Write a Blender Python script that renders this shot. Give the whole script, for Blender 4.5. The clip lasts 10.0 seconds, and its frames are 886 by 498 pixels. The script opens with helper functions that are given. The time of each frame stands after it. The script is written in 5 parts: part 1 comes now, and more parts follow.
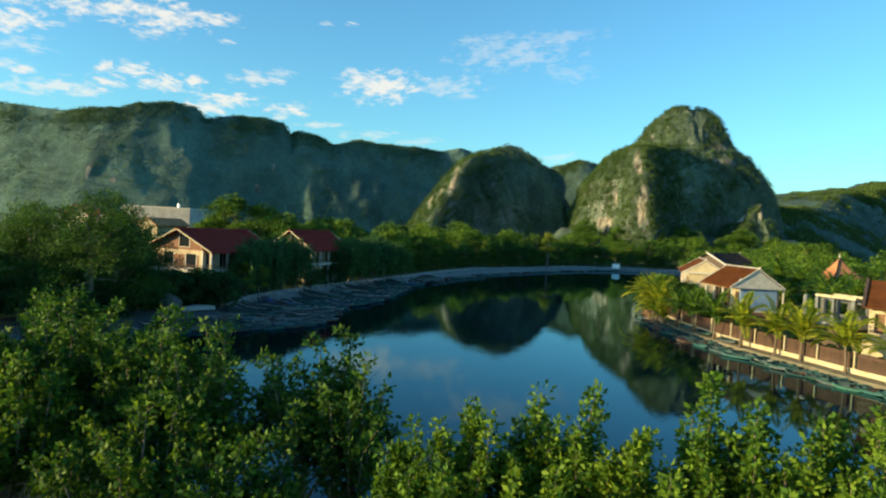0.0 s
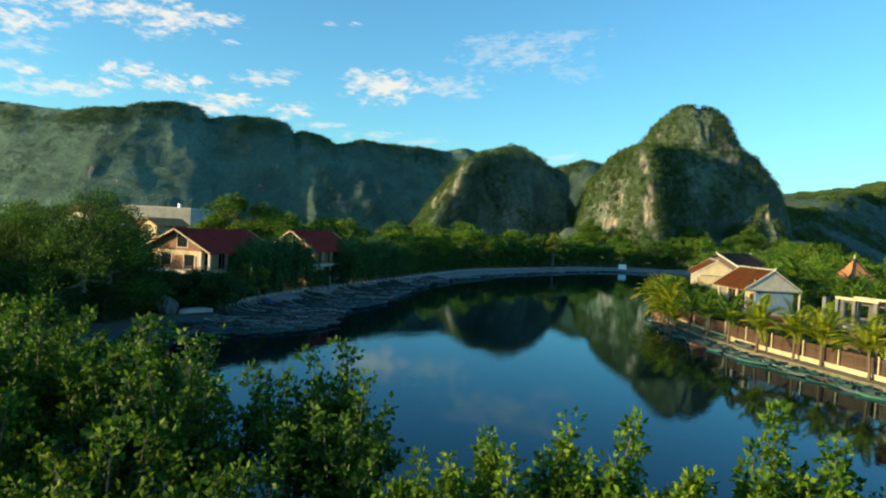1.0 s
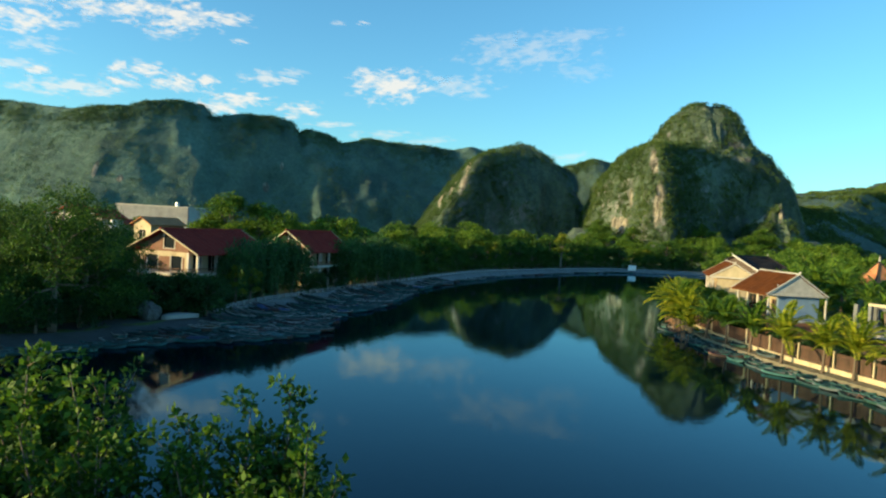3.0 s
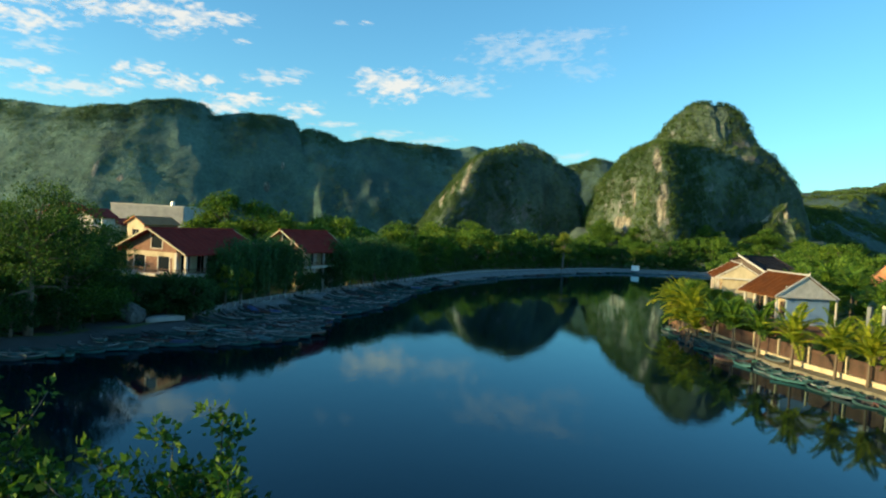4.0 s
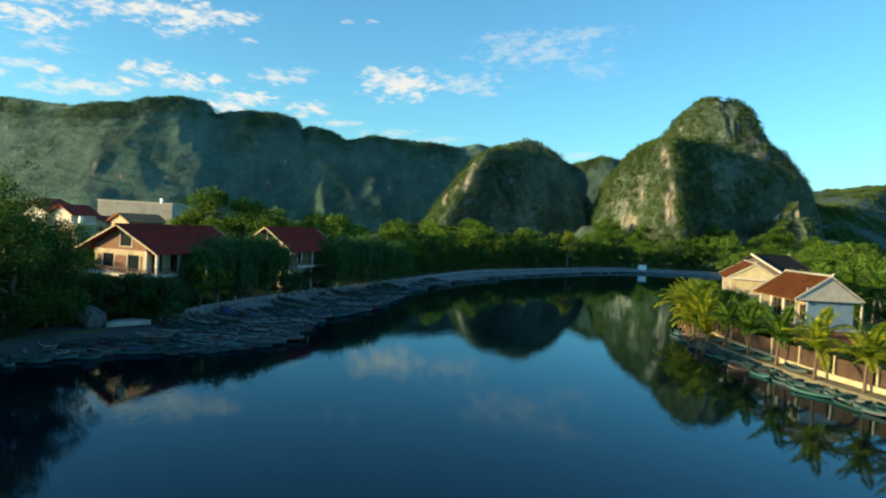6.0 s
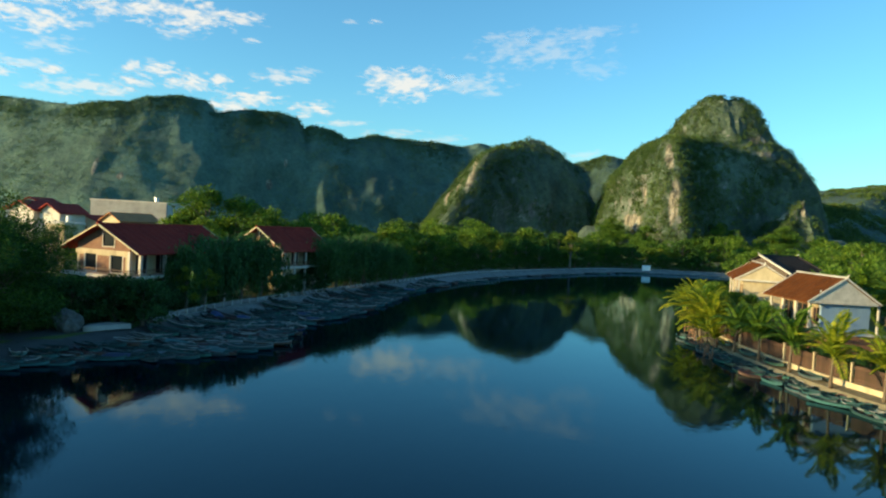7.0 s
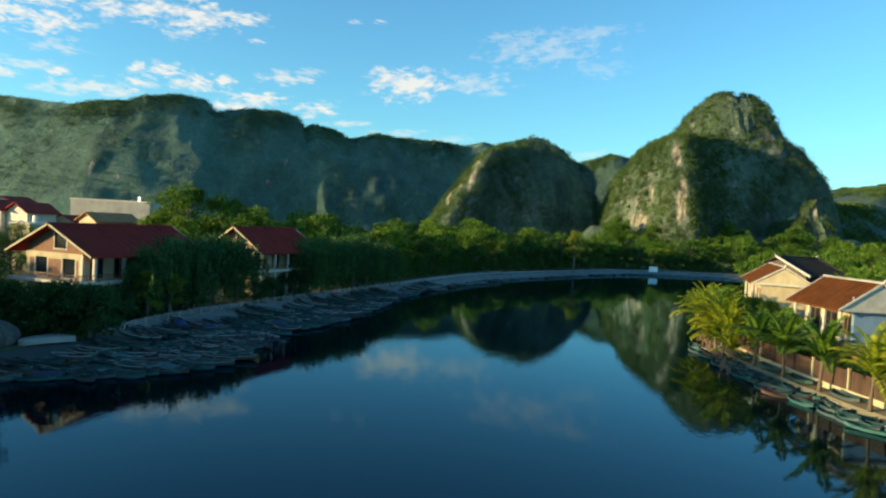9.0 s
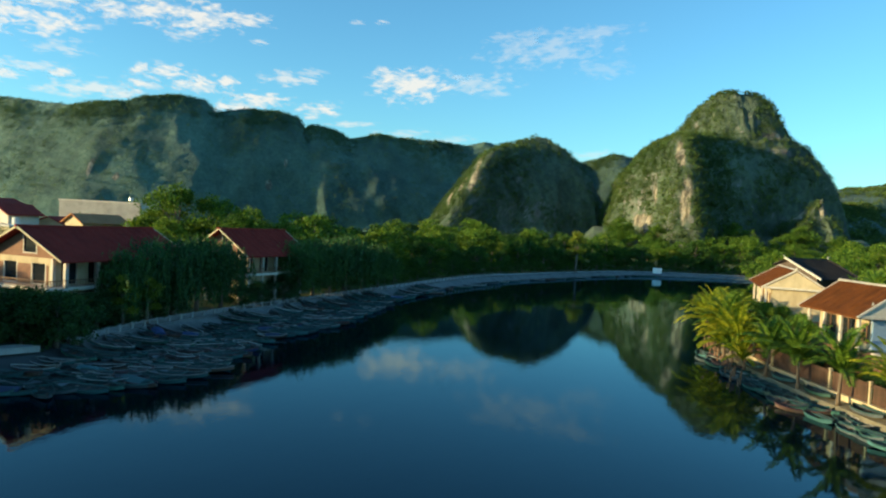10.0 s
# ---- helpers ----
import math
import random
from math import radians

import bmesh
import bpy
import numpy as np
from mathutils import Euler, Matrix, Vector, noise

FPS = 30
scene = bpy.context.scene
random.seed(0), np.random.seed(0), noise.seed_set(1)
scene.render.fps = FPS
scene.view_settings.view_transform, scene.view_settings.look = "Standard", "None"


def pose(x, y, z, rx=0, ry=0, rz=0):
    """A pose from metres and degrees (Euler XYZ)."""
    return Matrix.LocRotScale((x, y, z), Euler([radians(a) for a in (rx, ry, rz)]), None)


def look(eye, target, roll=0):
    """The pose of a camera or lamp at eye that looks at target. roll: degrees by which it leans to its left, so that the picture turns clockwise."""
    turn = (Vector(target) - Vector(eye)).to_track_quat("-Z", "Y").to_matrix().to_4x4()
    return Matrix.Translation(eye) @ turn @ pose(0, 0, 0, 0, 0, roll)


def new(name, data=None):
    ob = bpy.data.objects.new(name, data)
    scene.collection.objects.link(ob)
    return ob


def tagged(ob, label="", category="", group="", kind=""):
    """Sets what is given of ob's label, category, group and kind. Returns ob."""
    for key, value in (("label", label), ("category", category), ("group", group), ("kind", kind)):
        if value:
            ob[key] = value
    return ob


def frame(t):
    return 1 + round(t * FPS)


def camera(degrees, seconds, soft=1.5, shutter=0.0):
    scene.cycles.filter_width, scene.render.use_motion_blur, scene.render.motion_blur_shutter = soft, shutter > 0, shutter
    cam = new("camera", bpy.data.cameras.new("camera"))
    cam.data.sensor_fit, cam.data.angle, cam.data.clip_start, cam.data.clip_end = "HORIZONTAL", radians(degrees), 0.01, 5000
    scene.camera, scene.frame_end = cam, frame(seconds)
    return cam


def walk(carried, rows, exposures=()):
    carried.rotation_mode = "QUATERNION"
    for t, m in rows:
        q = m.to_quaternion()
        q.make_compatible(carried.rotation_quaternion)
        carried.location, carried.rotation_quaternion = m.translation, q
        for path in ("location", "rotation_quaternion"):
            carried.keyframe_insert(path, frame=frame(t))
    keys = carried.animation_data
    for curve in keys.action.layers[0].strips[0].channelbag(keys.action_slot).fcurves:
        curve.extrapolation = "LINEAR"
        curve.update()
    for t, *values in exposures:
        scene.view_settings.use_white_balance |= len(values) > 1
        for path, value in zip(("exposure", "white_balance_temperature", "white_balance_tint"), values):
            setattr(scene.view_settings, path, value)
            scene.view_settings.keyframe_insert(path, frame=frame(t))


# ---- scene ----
cam = camera(67.0, 10.0, 2.2)
# seconds, eye, target, roll
PATH = [
    (0, (0.716, 5.488, 12.507), (0.303, 7.443, 12.44), 3.2),
    (0.5, (0.38, 6.819, 12.52), (-0.039, 8.774, 12.453), 3.2),
    (1, (0.04, 7.975, 12.486), (-0.384, 9.928, 12.419), 3.2),
    (1.5, (-0.098, 9.248, 12.526), (-0.53, 11.2, 12.458), 3.3),
    (2, (-0.328, 10.47, 12.607), (-0.763, 12.421, 12.537), 3.3),
    (2.5, (-0.34, 11.792, 12.63), (-0.781, 13.742, 12.56), 3.3),
    (4, (-0.133, 15.967, 12.609), (-0.588, 17.914, 12.538), 3.3),
    (4.5, (0.089, 17.601, 12.55), (-0.372, 19.546, 12.478), 3.3),
    (5, (0.122, 18.955, 12.505), (-0.342, 20.899, 12.432), 3.3),
    (5.5, (0.26, 20.563, 12.444), (-0.209, 22.506, 12.37), 3.3),
    (7, (0.261, 25.475, 12.355), (-0.222, 27.414, 12.28), 3.3),
    (7.5, (0.297, 27.228, 12.315), (-0.191, 29.166, 12.24), 3.3),
    (8, (0.341, 29.066, 12.296), (-0.152, 31.003, 12.222), 3.3),
    (8.5, (0.329, 30.935, 12.332), (-0.167, 32.871, 12.258), 3.2),
    (9, (0.303, 32.864, 12.362), (-0.196, 34.799, 12.287), 3.2),
    (9.5, (0.321, 34.84, 12.455), (-0.182, 36.775, 12.38), 3.2),
    (10, (0.371, 36.758, 12.518), (-0.137, 38.691, 12.444), 3.1),
]
walk(cam, [(t, look(eye, target, roll)) for t, eye, target, roll in PATH])

# ---- light ----
SUN_DIR = Vector((-0.858, -0.475, 0.145)).normalized()  # towards the sun, low on the river's left side
world = bpy.data.worlds.new("sky")
scene.world = world
world.use_nodes = True
wn = world.node_tree
wn.nodes.clear()
sky = wn.nodes.new("ShaderNodeTexSky")
sky.sky_type, sky.sun_disc = "NISHITA", False
sky.sun_elevation = math.asin(SUN_DIR.z)
sky.sun_rotation = math.atan2(SUN_DIR.x, SUN_DIR.y)
sky.altitude, sky.air_density, sky.dust_density, sky.ozone_density = 0, 1.0, 0.6, 2.0
tint = wn.nodes.new("ShaderNodeMixRGB")
tint.blend_type, tint.inputs[0].default_value, tint.inputs[2].default_value = "MULTIPLY", 1.0, (0.48, 0.91, 1.06, 1)
back = wn.nodes.new("ShaderNodeBackground")
back.inputs[1].default_value = 0.155
wout = wn.nodes.new("ShaderNodeOutputWorld")
wn.links.new(sky.outputs[0], tint.inputs[1])
wn.links.new(tint.outputs[0], back.inputs[0])
wn.links.new(back.outputs[0], wout.inputs[0])

sun_data = bpy.data.lights.new("sun", "SUN")
sun_data.energy, sun_data.angle, sun_data.color = 5.0, radians(0.6), (1.0, 0.75, 0.36)
sun = new("sun", sun_data)
sun.matrix_world = look((0, 0, 200), Vector((0, 0, 200)) - SUN_DIR)
scene.view_settings.exposure = 0.98


# ---- materials ----
def material(name, base, rough=0.8, metal=0.0):
    m = bpy.data.materials.new(name)
    m.use_nodes = True
    p = m.node_tree.nodes["Principled BSDF"]
    p.inputs["Base Color"].default_value = (*base, 1)
    p.inputs["Roughness"].default_value, p.inputs["Metallic"].default_value = rough, metal
    return m, m.node_tree, p


def ramp(nt, src, stops):
    r = nt.nodes.new("ShaderNodeValToRGB")
    while len(r.color_ramp.elements) < len(stops):
        r.color_ramp.elements.new(0.5)
    for e, (at, col) in zip(r.color_ramp.elements, stops):
        e.position, e.color = at, (*col, 1)
    nt.links.new(src, r.inputs[0])
    return r.outputs[0]


def noise_node(nt, scale, detail=4, rough=0.6, vec=None, dims=(1, 1, 1)):
    n = nt.nodes.new("ShaderNodeTexNoise")
    n.inputs["Scale"].default_value, n.inputs["Detail"].default_value, n.inputs["Roughness"].default_value = scale, detail, rough
    if vec is None:
        vec = nt.nodes.new("ShaderNodeTexCoord").outputs["Object"]
    if dims != (1, 1, 1):
        mp = nt.nodes.new("ShaderNodeMapping")
        mp.inputs["Scale"].default_value = dims
        nt.links.new(vec, mp.inputs[0])
        vec = mp.outputs[0]
    nt.links.new(vec, n.inputs["Vector"])
    return n.outputs["Fac"]


def mixed(nt, fac, a, b, mode="MIX"):
    n = nt.nodes.new("ShaderNodeMixRGB")
    n.blend_type = mode
    for sock, v in zip(n.inputs, (fac, a, b)):
        if isinstance(v, (int, float)):
            sock.default_value = v
        elif isinstance(v, tuple):
            sock.default_value = (*v, 1)
        else:
            nt.links.new(v, sock)
    return n.outputs[0]


def bumped(nt, p, height, strength=0.4, distance=0.05):
    b = nt.nodes.new("ShaderNodeBump")
    b.inputs["Strength"].default_value, b.inputs["Distance"].default_value = strength, distance
    nt.links.new(height, b.inputs["Height"])
    nt.links.new(b.outputs[0], p.inputs["Normal"])


def weathered(name, dark, light, scale=1.5, rough=0.85, bump=0.3, dist=0.03, fine=18, streak=(1, 1, 1), spread=0.06):
    """Paint, plaster, stone or wood: two scales of tone, a tone of its own for each object, and fine relief."""
    m, nt, p = material(name, light, rough)
    big = noise_node(nt, scale, 5, 0.65, dims=streak)
    small = noise_node(nt, fine, 4, 0.6)
    col = ramp(nt, big, [(0.32, dark), (0.62, light)])
    col = mixed(nt, 0.35, col, ramp(nt, small, [(0.3, tuple(v * 0.6 for v in light)), (0.7, tuple(min(1, v * 1.15) for v in light))]))
    info = nt.nodes.new("ShaderNodeObjectInfo")
    own = ramp(nt, info.outputs["Random"], [(0, (1 - 2 * spread,) * 3), (1, (1.0,) * 3)])
    nt.links.new(mixed(nt, 1.0, col, own, "MULTIPLY"), p.inputs["Base Color"])
    bumped(nt, p, small, bump, dist)
    return m


def foliage(name, dark, mid, light, rough=0.6, glow=0.35, patch=0.25):
    """Leaves: each one has its own tone; light comes through them."""
    m, nt, p = material(name, mid, rough)
    geo = nt.nodes.new("ShaderNodeNewGeometry")
    col = ramp(nt, geo.outputs["Random Per Island"], [(0.0, dark), (0.5, mid), (1.0, light)])
    info = nt.nodes.new("ShaderNodeObjectInfo")
    own = ramp(nt, info.outputs["Random"], [(0, (0.72, 0.8, 0.7)), (0.5, (1, 1, 1)), (1, (1.15, 1.05, 0.8))])
    col = mixed(nt, 1.0, col, own, "MULTIPLY")
    big = ramp(nt, noise_node(nt, patch, 3), [(0.35, (0.6, 0.7, 0.65)), (0.65, (1.15, 1.1, 0.95))])
    col = mixed(nt, 1.0, col, big, "MULTIPLY")
    nt.links.new(col, p.inputs["Base Color"])
    p.inputs["Specular IOR Level"].default_value = 0.2
    tr = nt.nodes.new("ShaderNodeBsdfTranslucent")
    nt.links.new(mixed(nt, 1.0, col, (1.25, 1.15, 0.55), "MULTIPLY"), tr.inputs[0])
    mix = nt.nodes.new("ShaderNodeMixShader")
    mix.inputs[0].default_value = glow
    out = nt.nodes["Material Output"]
    nt.links.new(p.outputs[0], mix.inputs[1])
    nt.links.new(tr.outputs[0], mix.inputs[2])
    nt.links.new(mix.outputs[0], out.inputs[0])
    return m


LEAF_FRONT = foliage("leaf_front", (0.018, 0.062, 0.013), (0.05, 0.125, 0.018), (0.13, 0.225, 0.026), patch=0.35)
LEAF_SHOOT = foliage("leaf_shoot", (0.035, 0.09, 0.014), (0.09, 0.18, 0.02), (0.18, 0.285, 0.03), patch=0.35)
LEAF_DARK = foliage("leaf_dark", (0.010, 0.042, 0.018), (0.026, 0.085, 0.036), (0.055, 0.135, 0.052))
LEAF_WILLOW = foliage("leaf_willow", (0.022, 0.075, 0.036), (0.05, 0.135, 0.062), (0.095, 0.20, 0.078), glow=0.4)
LEAF_MID = foliage("leaf_mid", (0.012, 0.048, 0.015), (0.036, 0.10, 0.024), (0.105, 0.20, 0.034))
LEAF_WOOD = foliage("leaf_wood", (0.032, 0.085, 0.012), (0.085, 0.175, 0.022), (0.19, 0.285, 0.038))
LEAF_PALE = foliage("leaf_pale", (0.10, 0.15, 0.02), (0.17, 0.23, 0.03), (0.26, 0.30, 0.05))
LEAF_PALM = foliage("leaf_palm", (0.12, 0.19, 0.014), (0.27, 0.33, 0.025), (0.46, 0.46, 0.05), glow=0.5, patch=0.7)
LEAF_HILL = foliage("leaf_hill", (0.036, 0.075, 0.03), (0.058, 0.11, 0.036), (0.095, 0.15, 0.042), glow=0.2, patch=0.05)
BARK = weathered("bark", (0.07, 0.055, 0.04), (0.2, 0.16, 0.12), 4, 0.9, 0.6, 0.02, 25, (1, 1, 0.3))
PALM_BARK = weathered("palm_bark", (0.06, 0.045, 0.03), (0.15, 0.115, 0.08), 5, 0.9, 0.6, 0.02, 20, (1, 1, 3))
PLASTER = weathered("cream_plaster", (0.30, 0.245, 0.15), (0.57, 0.48, 0.31), 0.8, 0.85, streak=(1, 1, 0.4))
WHITE = weathered("white_paint", (0.36, 0.34, 0.29), (0.6, 0.57, 0.5), 1.2, 0.7)
BLUE_WALL = weathered("pale_blue_paint", (0.15, 0.25, 0.38), (0.24, 0.37, 0.52), 0.9, 0.8, streak=(1, 1, 0.4))
BRICK = weathered("brown_brick", (0.13, 0.062, 0.04), (0.25, 0.13, 0.08), 2.0, 0.9)
WOOD = weathered("brown_wood", (0.12, 0.06, 0.03), (0.26, 0.14, 0.075), 3, 0.7, streak=(1, 1, 0.2), spread=0.15)
DARK_WOOD = weathered("dark_wood", (0.04, 0.025, 0.018), (0.1, 0.065, 0.045), 3, 0.7, streak=(1, 1, 0.2), spread=0.15)
STONE = weathered("grey_stone", (0.045, 0.05, 0.05), (0.13, 0.135, 0.13), 0.5, 0.95, 0.5, 0.05, 6, spread=0.12)
FENCE_WOOD = weathered("fence_wood", (0.05, 0.027, 0.018), (0.12, 0.062, 0.036), 3, 0.75, streak=(1, 1, 0.2), spread=0.2)
QUAY = weathered("dark_quay_stone", (0.018, 0.022, 0.026), (0.06, 0.068, 0.072), 0.5, 0.9, 0.5, 0.05, 6)
SAND = weathered("worn_paving", (0.07, 0.07, 0.045), (0.19, 0.17, 0.115), 0.7, 0.95, 0.5, 0.04, 7)
REVETMENT = weathered("grey_revetment", (0.075, 0.085, 0.088), (0.19, 0.205, 0.205), 0.6, 0.95, 0.5, 0.05, 5, spread=0.1)
CONCRETE = weathered("pale_concrete", (0.2, 0.2, 0.19), (0.42, 0.41, 0.38), 0.4, 0.95, 0.4, 0.03, 8)


def roof_tiles(name, dark, light, pitch=0.24):
    m, nt, p = material(name, light, 0.8)
    co = nt.nodes.new("ShaderNodeTexCoord").outputs["Object"]
    w1 = nt.nodes.new("ShaderNodeTexWave")
    w1.wave_type, w1.bands_direction = "BANDS", "Y"
    w1.inputs["Scale"].default_value, w1.inputs["Distortion"].default_value = 0.314 / pitch, 0.15
    w2 = nt.nodes.new("ShaderNodeTexWave")
    w2.wave_type, w2.bands_direction, w2.wave_profile = "BANDS", "X", "SAW"
    w2.inputs["Scale"].default_value, w2.inputs["Distortion"].default_value = 0.314 / 0.3, 0.2
    nt.links.new(co, w1.inputs[0])
    nt.links.new(co, w2.inputs[0])
    big = noise_node(nt, 0.7, 5, 0.7, co)
    small = noise_node(nt, 7, 3, 0.6, co)
    col = ramp(nt, big, [(0.3, dark), (0.6, light)])
    col = mixed(nt, 0.4, col, ramp(nt, small, [(0.3, tuple(v * 0.55 for v in light)), (0.7, tuple(v * 1.2 for v in light))]))
    nt.links.new(col, p.inputs["Base Color"])
    h = mixed(nt, 0.5, w1.outputs["Color"], w2.outputs["Color"], "ADD")
    bumped(nt, p, h, 0.9, 0.05)
    p.inputs["Specular IOR Level"].default_value = 0.12
    return m


ROOF_RED = roof_tiles("red_roof_tiles", (0.15, 0.02, 0.016), (0.31, 0.038, 0.028))
ROOF_BROWN = roof_tiles("brown_roof_tiles", (0.036, 0.013, 0.005), (0.125, 0.042, 0.011))
ROOF_DARK = roof_tiles("dark_roof_tiles", (0.015, 0.014, 0.016), (0.04, 0.035, 0.035))
ROOF_ORANGE = roof_tiles("orange_roof_tiles", (0.32, 0.13, 0.06), (0.5, 0.22, 0.1))

GLASS, _nt, _p = material("window_glass", (0.015, 0.02, 0.025), 0.06)
METAL, _nt, _p = material("grey_metal", (0.45, 0.47, 0.5), 0.4, 0.8)


def ground_material():
    m, nt, p = material("soil_and_grass", (0.1, 0.1, 0.05), 0.95)
    a = ramp(nt, noise_node(nt, 0.12, 6, 0.65), [(0.35, (0.05, 0.085, 0.018)), (0.55, (0.08, 0.12, 0.025)), (0.75, (0.13, 0.12, 0.06))])
    b = ramp(nt, noise_node(nt, 3.0, 5, 0.7), [(0.3, (0.5, 0.5, 0.5)), (0.7, (1.2, 1.2, 1.1))])
    nt.links.new(mixed(nt, 1.0, a, b, "MULTIPLY"), p.inputs["Base Color"])
    bumped(nt, p, noise_node(nt, 4.0, 5, 0.7), 0.6, 0.1)
    return m


def water_material():
    """Calm, dark, slightly blue water: a clear reflection over an almost black body."""
    m, nt, p = material("river_water", (0.0002, 0.0022, 0.008), 0.6)
    p.inputs["Specular IOR Level"].default_value = 0.0
    co = nt.nodes.new("ShaderNodeTexCoord").outputs["Object"]
    h = mixed(nt, 0.5, noise_node(nt, 0.5, 3, 0.5, co, (1, 0.45, 1)), noise_node(nt, 3.0, 3, 0.55, co, (1, 0.5, 1)), "ADD")
    b = nt.nodes.new("ShaderNodeBump")
    b.inputs["Strength"].default_value, b.inputs["Distance"].default_value = 0.11, 0.06
    nt.links.new(h, b.inputs["Height"])
    gloss = nt.nodes.new("ShaderNodeBsdfGlossy")
    gloss.inputs["Color"].default_value, gloss.inputs["Roughness"].default_value = (0.60, 0.90, 1.0, 1), 0.02
    fres = nt.nodes.new("ShaderNodeFresnel")
    fres.inputs["IOR"].default_value = 1.33
    mix = nt.nodes.new("ShaderNodeMixShader")
    nt.links.new(b.outputs[0], gloss.inputs["Normal"])
    nt.links.new(b.outputs[0], fres.inputs["Normal"])
    nt.links.new(fres.outputs[0], mix.inputs[0])
    nt.links.new(p.outputs[0], mix.inputs[1])
    nt.links.new(gloss.outputs[0], mix.inputs[2])
    nt.links.new(mix.outputs[0], nt.nodes["Material Output"].inputs[0])
    return m


def rock_material(name, low, mid, high, pale_rock=1.0, slope=0.42, cover=0.45):
    """Limestone with streaks down the face; scrub takes over where the ground lies flatter."""
    m, nt, p = material(name, (0.2, 0.2, 0.18), 0.95)
    co = nt.nodes.new("ShaderNodeTexCoord").outputs["Object"]
    rock = ramp(nt, noise_node(nt, 0.11, 7, 0.72, co, (1, 1, 0.3)), [(at, tuple(pale_rock * v for v in c)) for at, c in ((0.3, (0.05, 0.056, 0.06)), (0.48, (0.12, 0.125, 0.13)), (0.62, (0.18, 0.18, 0.175)), (0.75, (0.26, 0.245, 0.21)))])
    rock = mixed(nt, 0.55, rock, ramp(nt, noise_node(nt, 0.35, 6, 0.75, co, (1, 1, 0.12)), [(0.3, (0.4, 0.42, 0.42)), (0.7, (1.3, 1.25, 1.2))]), "MULTIPLY")
    scrub = ramp(nt, noise_node(nt, 0.5, 5, 0.7, co), [(0.3, low), (0.55, mid), (0.75, high)])
    scrub = mixed(nt, 1.0, scrub, ramp(nt, noise_node(nt, 0.03, 4, 0.65, co, (1, 1, 0.5)), [(0.35, (0.5, 0.55, 0.55)), (0.65, (1.25, 1.2, 1.15))]), "MULTIPLY")
    geo = nt.nodes.new("ShaderNodeNewGeometry")
    sep = nt.nodes.new("ShaderNodeSeparateXYZ")
    nt.links.new(geo.outputs["True Normal"], sep.inputs[0])
    add = nt.nodes.new("ShaderNodeMath")
    add.operation = "MULTIPLY_ADD"
    nt.links.new(sep.outputs["Z"], add.inputs[0])
    add.inputs[1].default_value = slope
    nt.links.new(noise_node(nt, 0.055, 6, 0.72, co, (1, 1, 0.4)), add.inputs[2])
    fac = ramp(nt, add.outputs[0], [(cover, (0, 0, 0)), (cover + 0.13, (1, 1, 1))])
    bare = nt.nodes.new("ShaderNodeAttribute")
    bare.attribute_name = "bare"
    pale = ramp(nt, noise_node(nt, 0.30, 6, 0.7, co, (1, 1, 0.10)), [(0.34, (0.05, 0.05, 0.04)), (0.45, (0.15, 0.135, 0.105)), (0.55, (0.36, 0.32, 0.25)), (0.68, (0.56, 0.50, 0.40))])
    pale = mixed(nt, 1.0, pale, ramp(nt, noise_node(nt, 0.9, 5, 0.75, co, (1, 1, 0.4)), [(0.35, (0.5, 0.54, 0.48)), (0.6, (1, 1, 1))]), "MULTIPLY")
    mask = ramp(nt, bare.outputs["Fac"], [(0.35, (0, 0, 0)), (0.6, (1, 1, 1))])
    nt.links.new(mixed(nt, mask, mixed(nt, fac, rock, scrub), pale), p.inputs["Base Color"])
    bumped(nt, p, noise_node(nt, 0.6, 7, 0.75, co, (1, 1, 0.5)), 1.0, 1.4)
    return m


GROUND, WATER = ground_material(), water_material()
# Here and in KARST_WOOD bluish scrub tones stand in for distance haze.
KARST = rock_material("limestone_and_scrub", (0.048, 0.08, 0.06), (0.09, 0.135, 0.092), (0.135, 0.185, 0.11), 1.45, 0.6, 0.47)
KARST_WOOD = rock_material("wooded_limestone", (0.03, 0.068, 0.06), (0.05, 0.10, 0.085), (0.075, 0.135, 0.10), 0.8, 0.5, 0.26)
# Paler, bluer rock and scrub: the haze over the ridge is put into the colour.
KARST_HAZE = rock_material("hazed_limestone_and_scrub", (0.05, 0.108, 0.09), (0.085, 0.162, 0.132), (0.12, 0.205, 0.165), 1.1, 0.5, 0.33)


